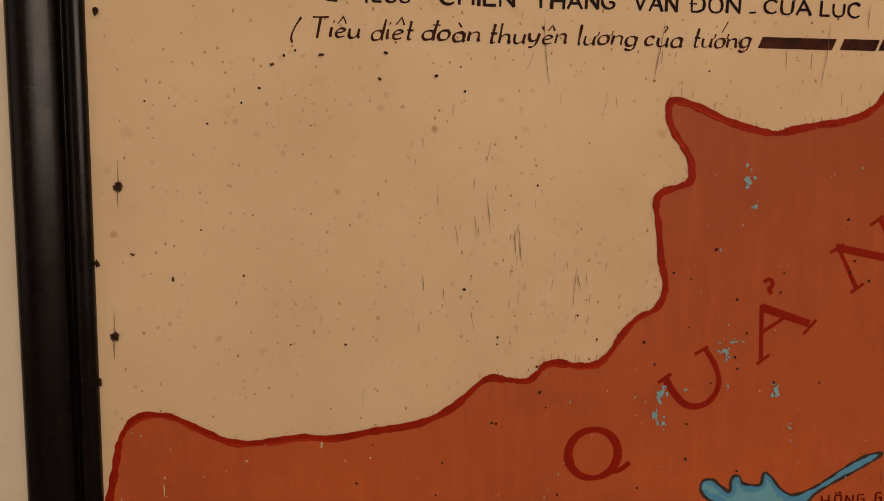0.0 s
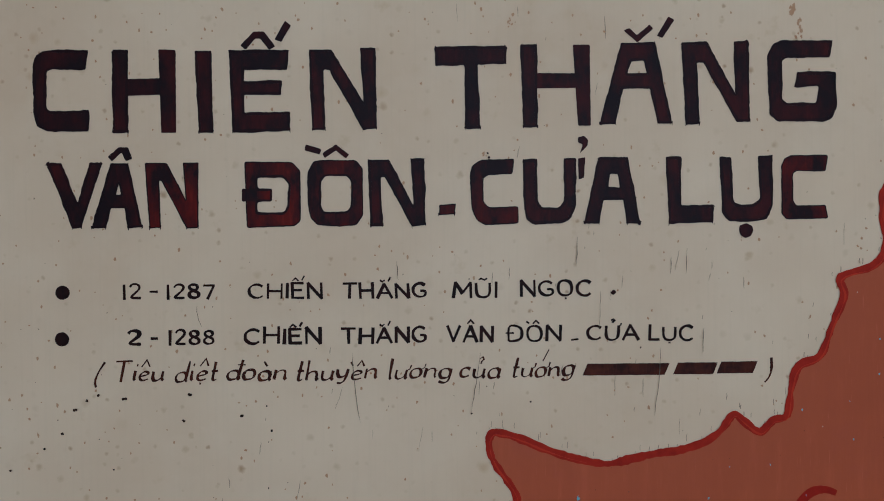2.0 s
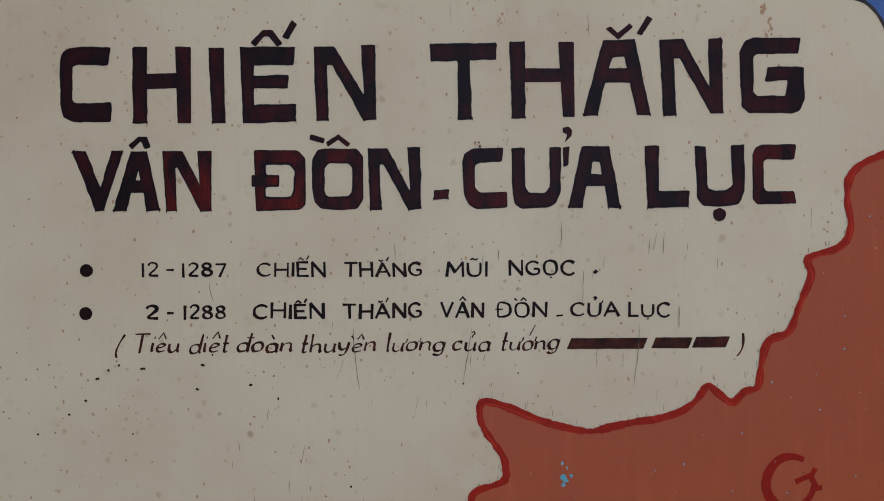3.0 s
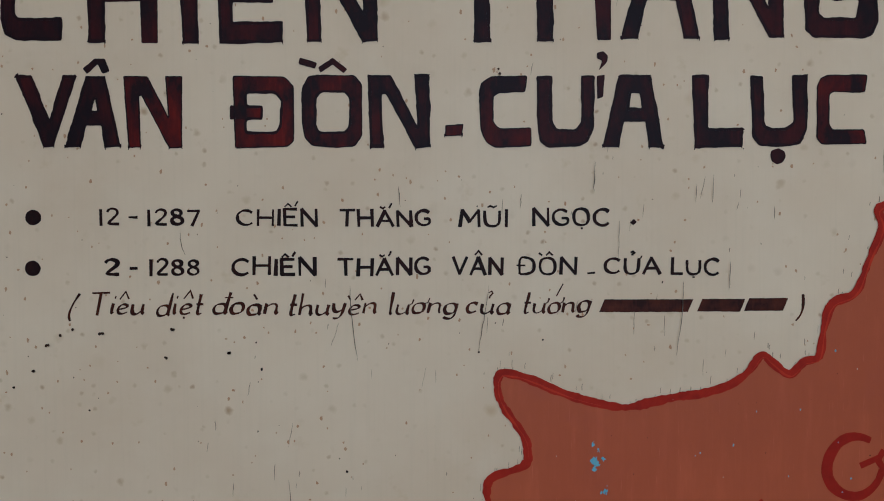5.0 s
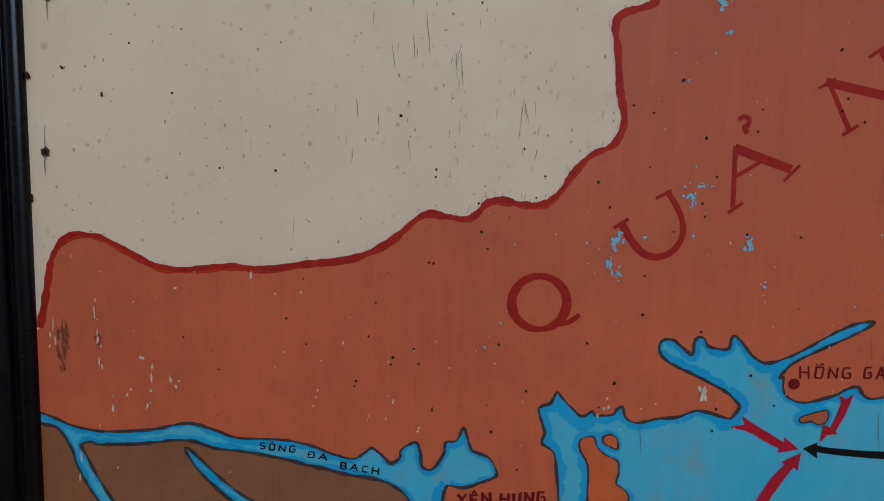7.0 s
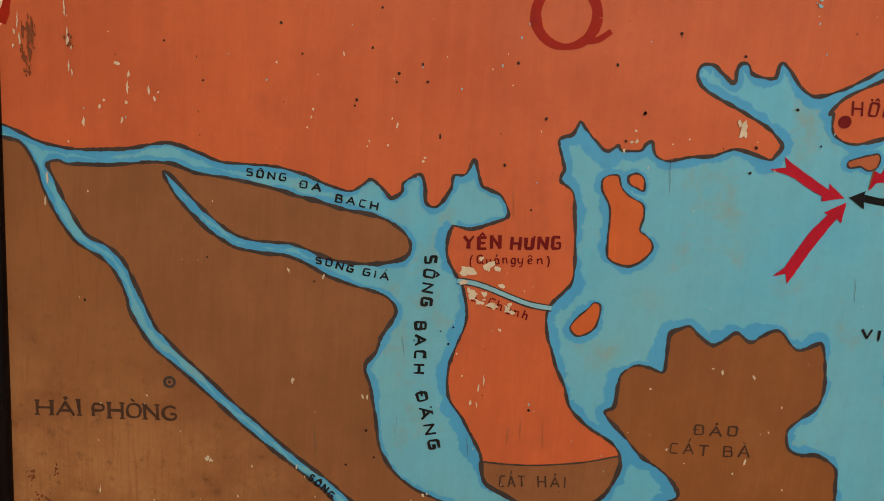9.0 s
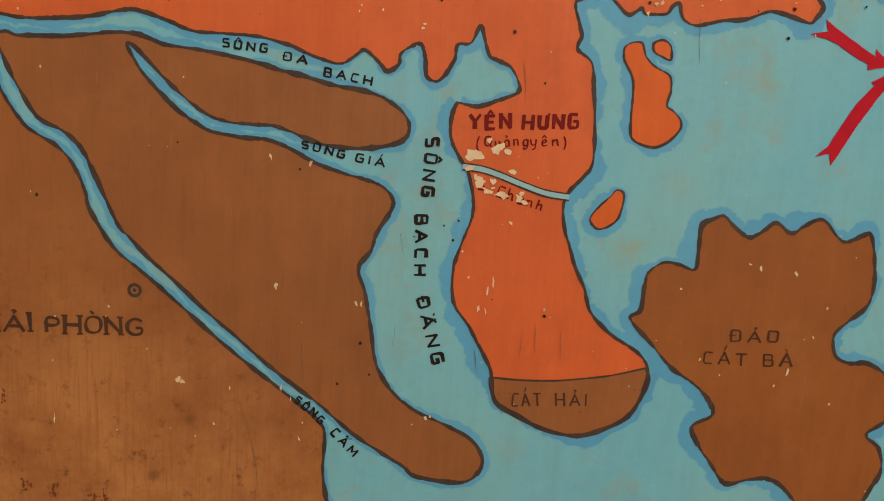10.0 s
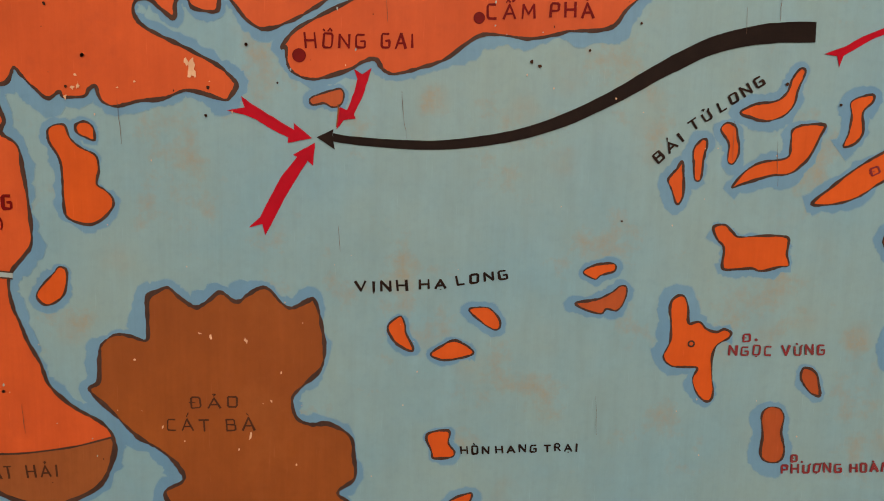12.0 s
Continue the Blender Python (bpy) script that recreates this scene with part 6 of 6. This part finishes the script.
# freckles too many to count
for name, material, number, area, big in (("rust_freckle", FRECKLE, 620, "cream", 2.3), ("dark_freckle", SPECK, 110, "cream", 1.0), ("dark_freckle", SPECK, 110, "land", 1.1), ("pale_freckle", CHIP_WHITE, 80, "low", 1.2), ("pale_freckle", CHIP_BLUE, 110, "land", 1.6), ("pale_freckle", CHIP_WHITE, 70, "land", 1.3)):
    bm, count = bmesh.new(), 0
    while count < number:
        x, z = dice.uniform(12, 1150), dice.uniform(800, 2000)
        on_land = inside(x, z, land_poly)
        if area == "cream" and (on_land or z < 1300 or x > 850) or area == "land" and not on_land or area == "low" and z > 1230:
            continue
        count += 1
        r = big * dice.uniform(0.35, 1.0)
        random.seed(count)
        blob(bm, x, z, r, r * dice.uniform(0.8, 1.9), {"cream": 1.7, "land": 4.6, "low": 6.6}[area], 6, 0.35)
    tagged(part(name, bm, material, board), kind="stuff")
# rubbed upright scratches and rusty smears beside the frame
for x, z, w, h in ((24, 1236, 7, 30), (20, 1222, 5, 16), (27, 1246, 4, 14)):
    bm = bmesh.new()
    for k in range(14):
        size = random.uniform(0.12, 0.34)
        blob(bm, x + random.gauss(0, 0.22) * w, z + random.gauss(0, 0.26) * h, w * size, h * size, 7.6 + 0.05 * k, 9, 0.5)
    tagged(part("rust_smear", bm, SMEAR, board, "brown rust smear"), kind="stuff")
for x, z, long in ((15, 1250, 13), (16.5, 1236, 9), (52, 1262, 12), (54, 1240, 16), (55, 1218, 9), (101, 1205, 10), (66, 1176, 8), (190, 1300, 6), (118, 1204, 7), (36, 1130, 12), (34, 1110, 8)):
    line = [(x + random.uniform(-0.4, 0.4), z + long * (s / 6 - 0.5)) for s in range(7)]
    part("paint_scratch", stripe(bmesh.new(), line, 1.1, 8.1, vary=1.1, taper=lambda t: 0.2 + math.sin(math.pi * t), seed=x), CHIP_WHITE, board, "short upright scratch down to pale primer")
# tea-coloured damp stains near the top of the board
for x, z, w, h in ((762, 1968, 9, 12), (769, 1952, 6, 12), (520, 1958, 5, 7), (497, 1846, 4, 4)):
    bm = bmesh.new()
    for k in range(9):
        size = random.uniform(0.15, 0.4)
        blob(bm, x + random.gauss(0, 0.35) * w, z + random.gauss(0, 0.35) * h, w * size, h * size, 1.5 + 0.05 * k, 10, 0.5)
    tagged(part("damp_stain", bm, FRECKLE, board, "pale brown damp stain"), kind="stuff")
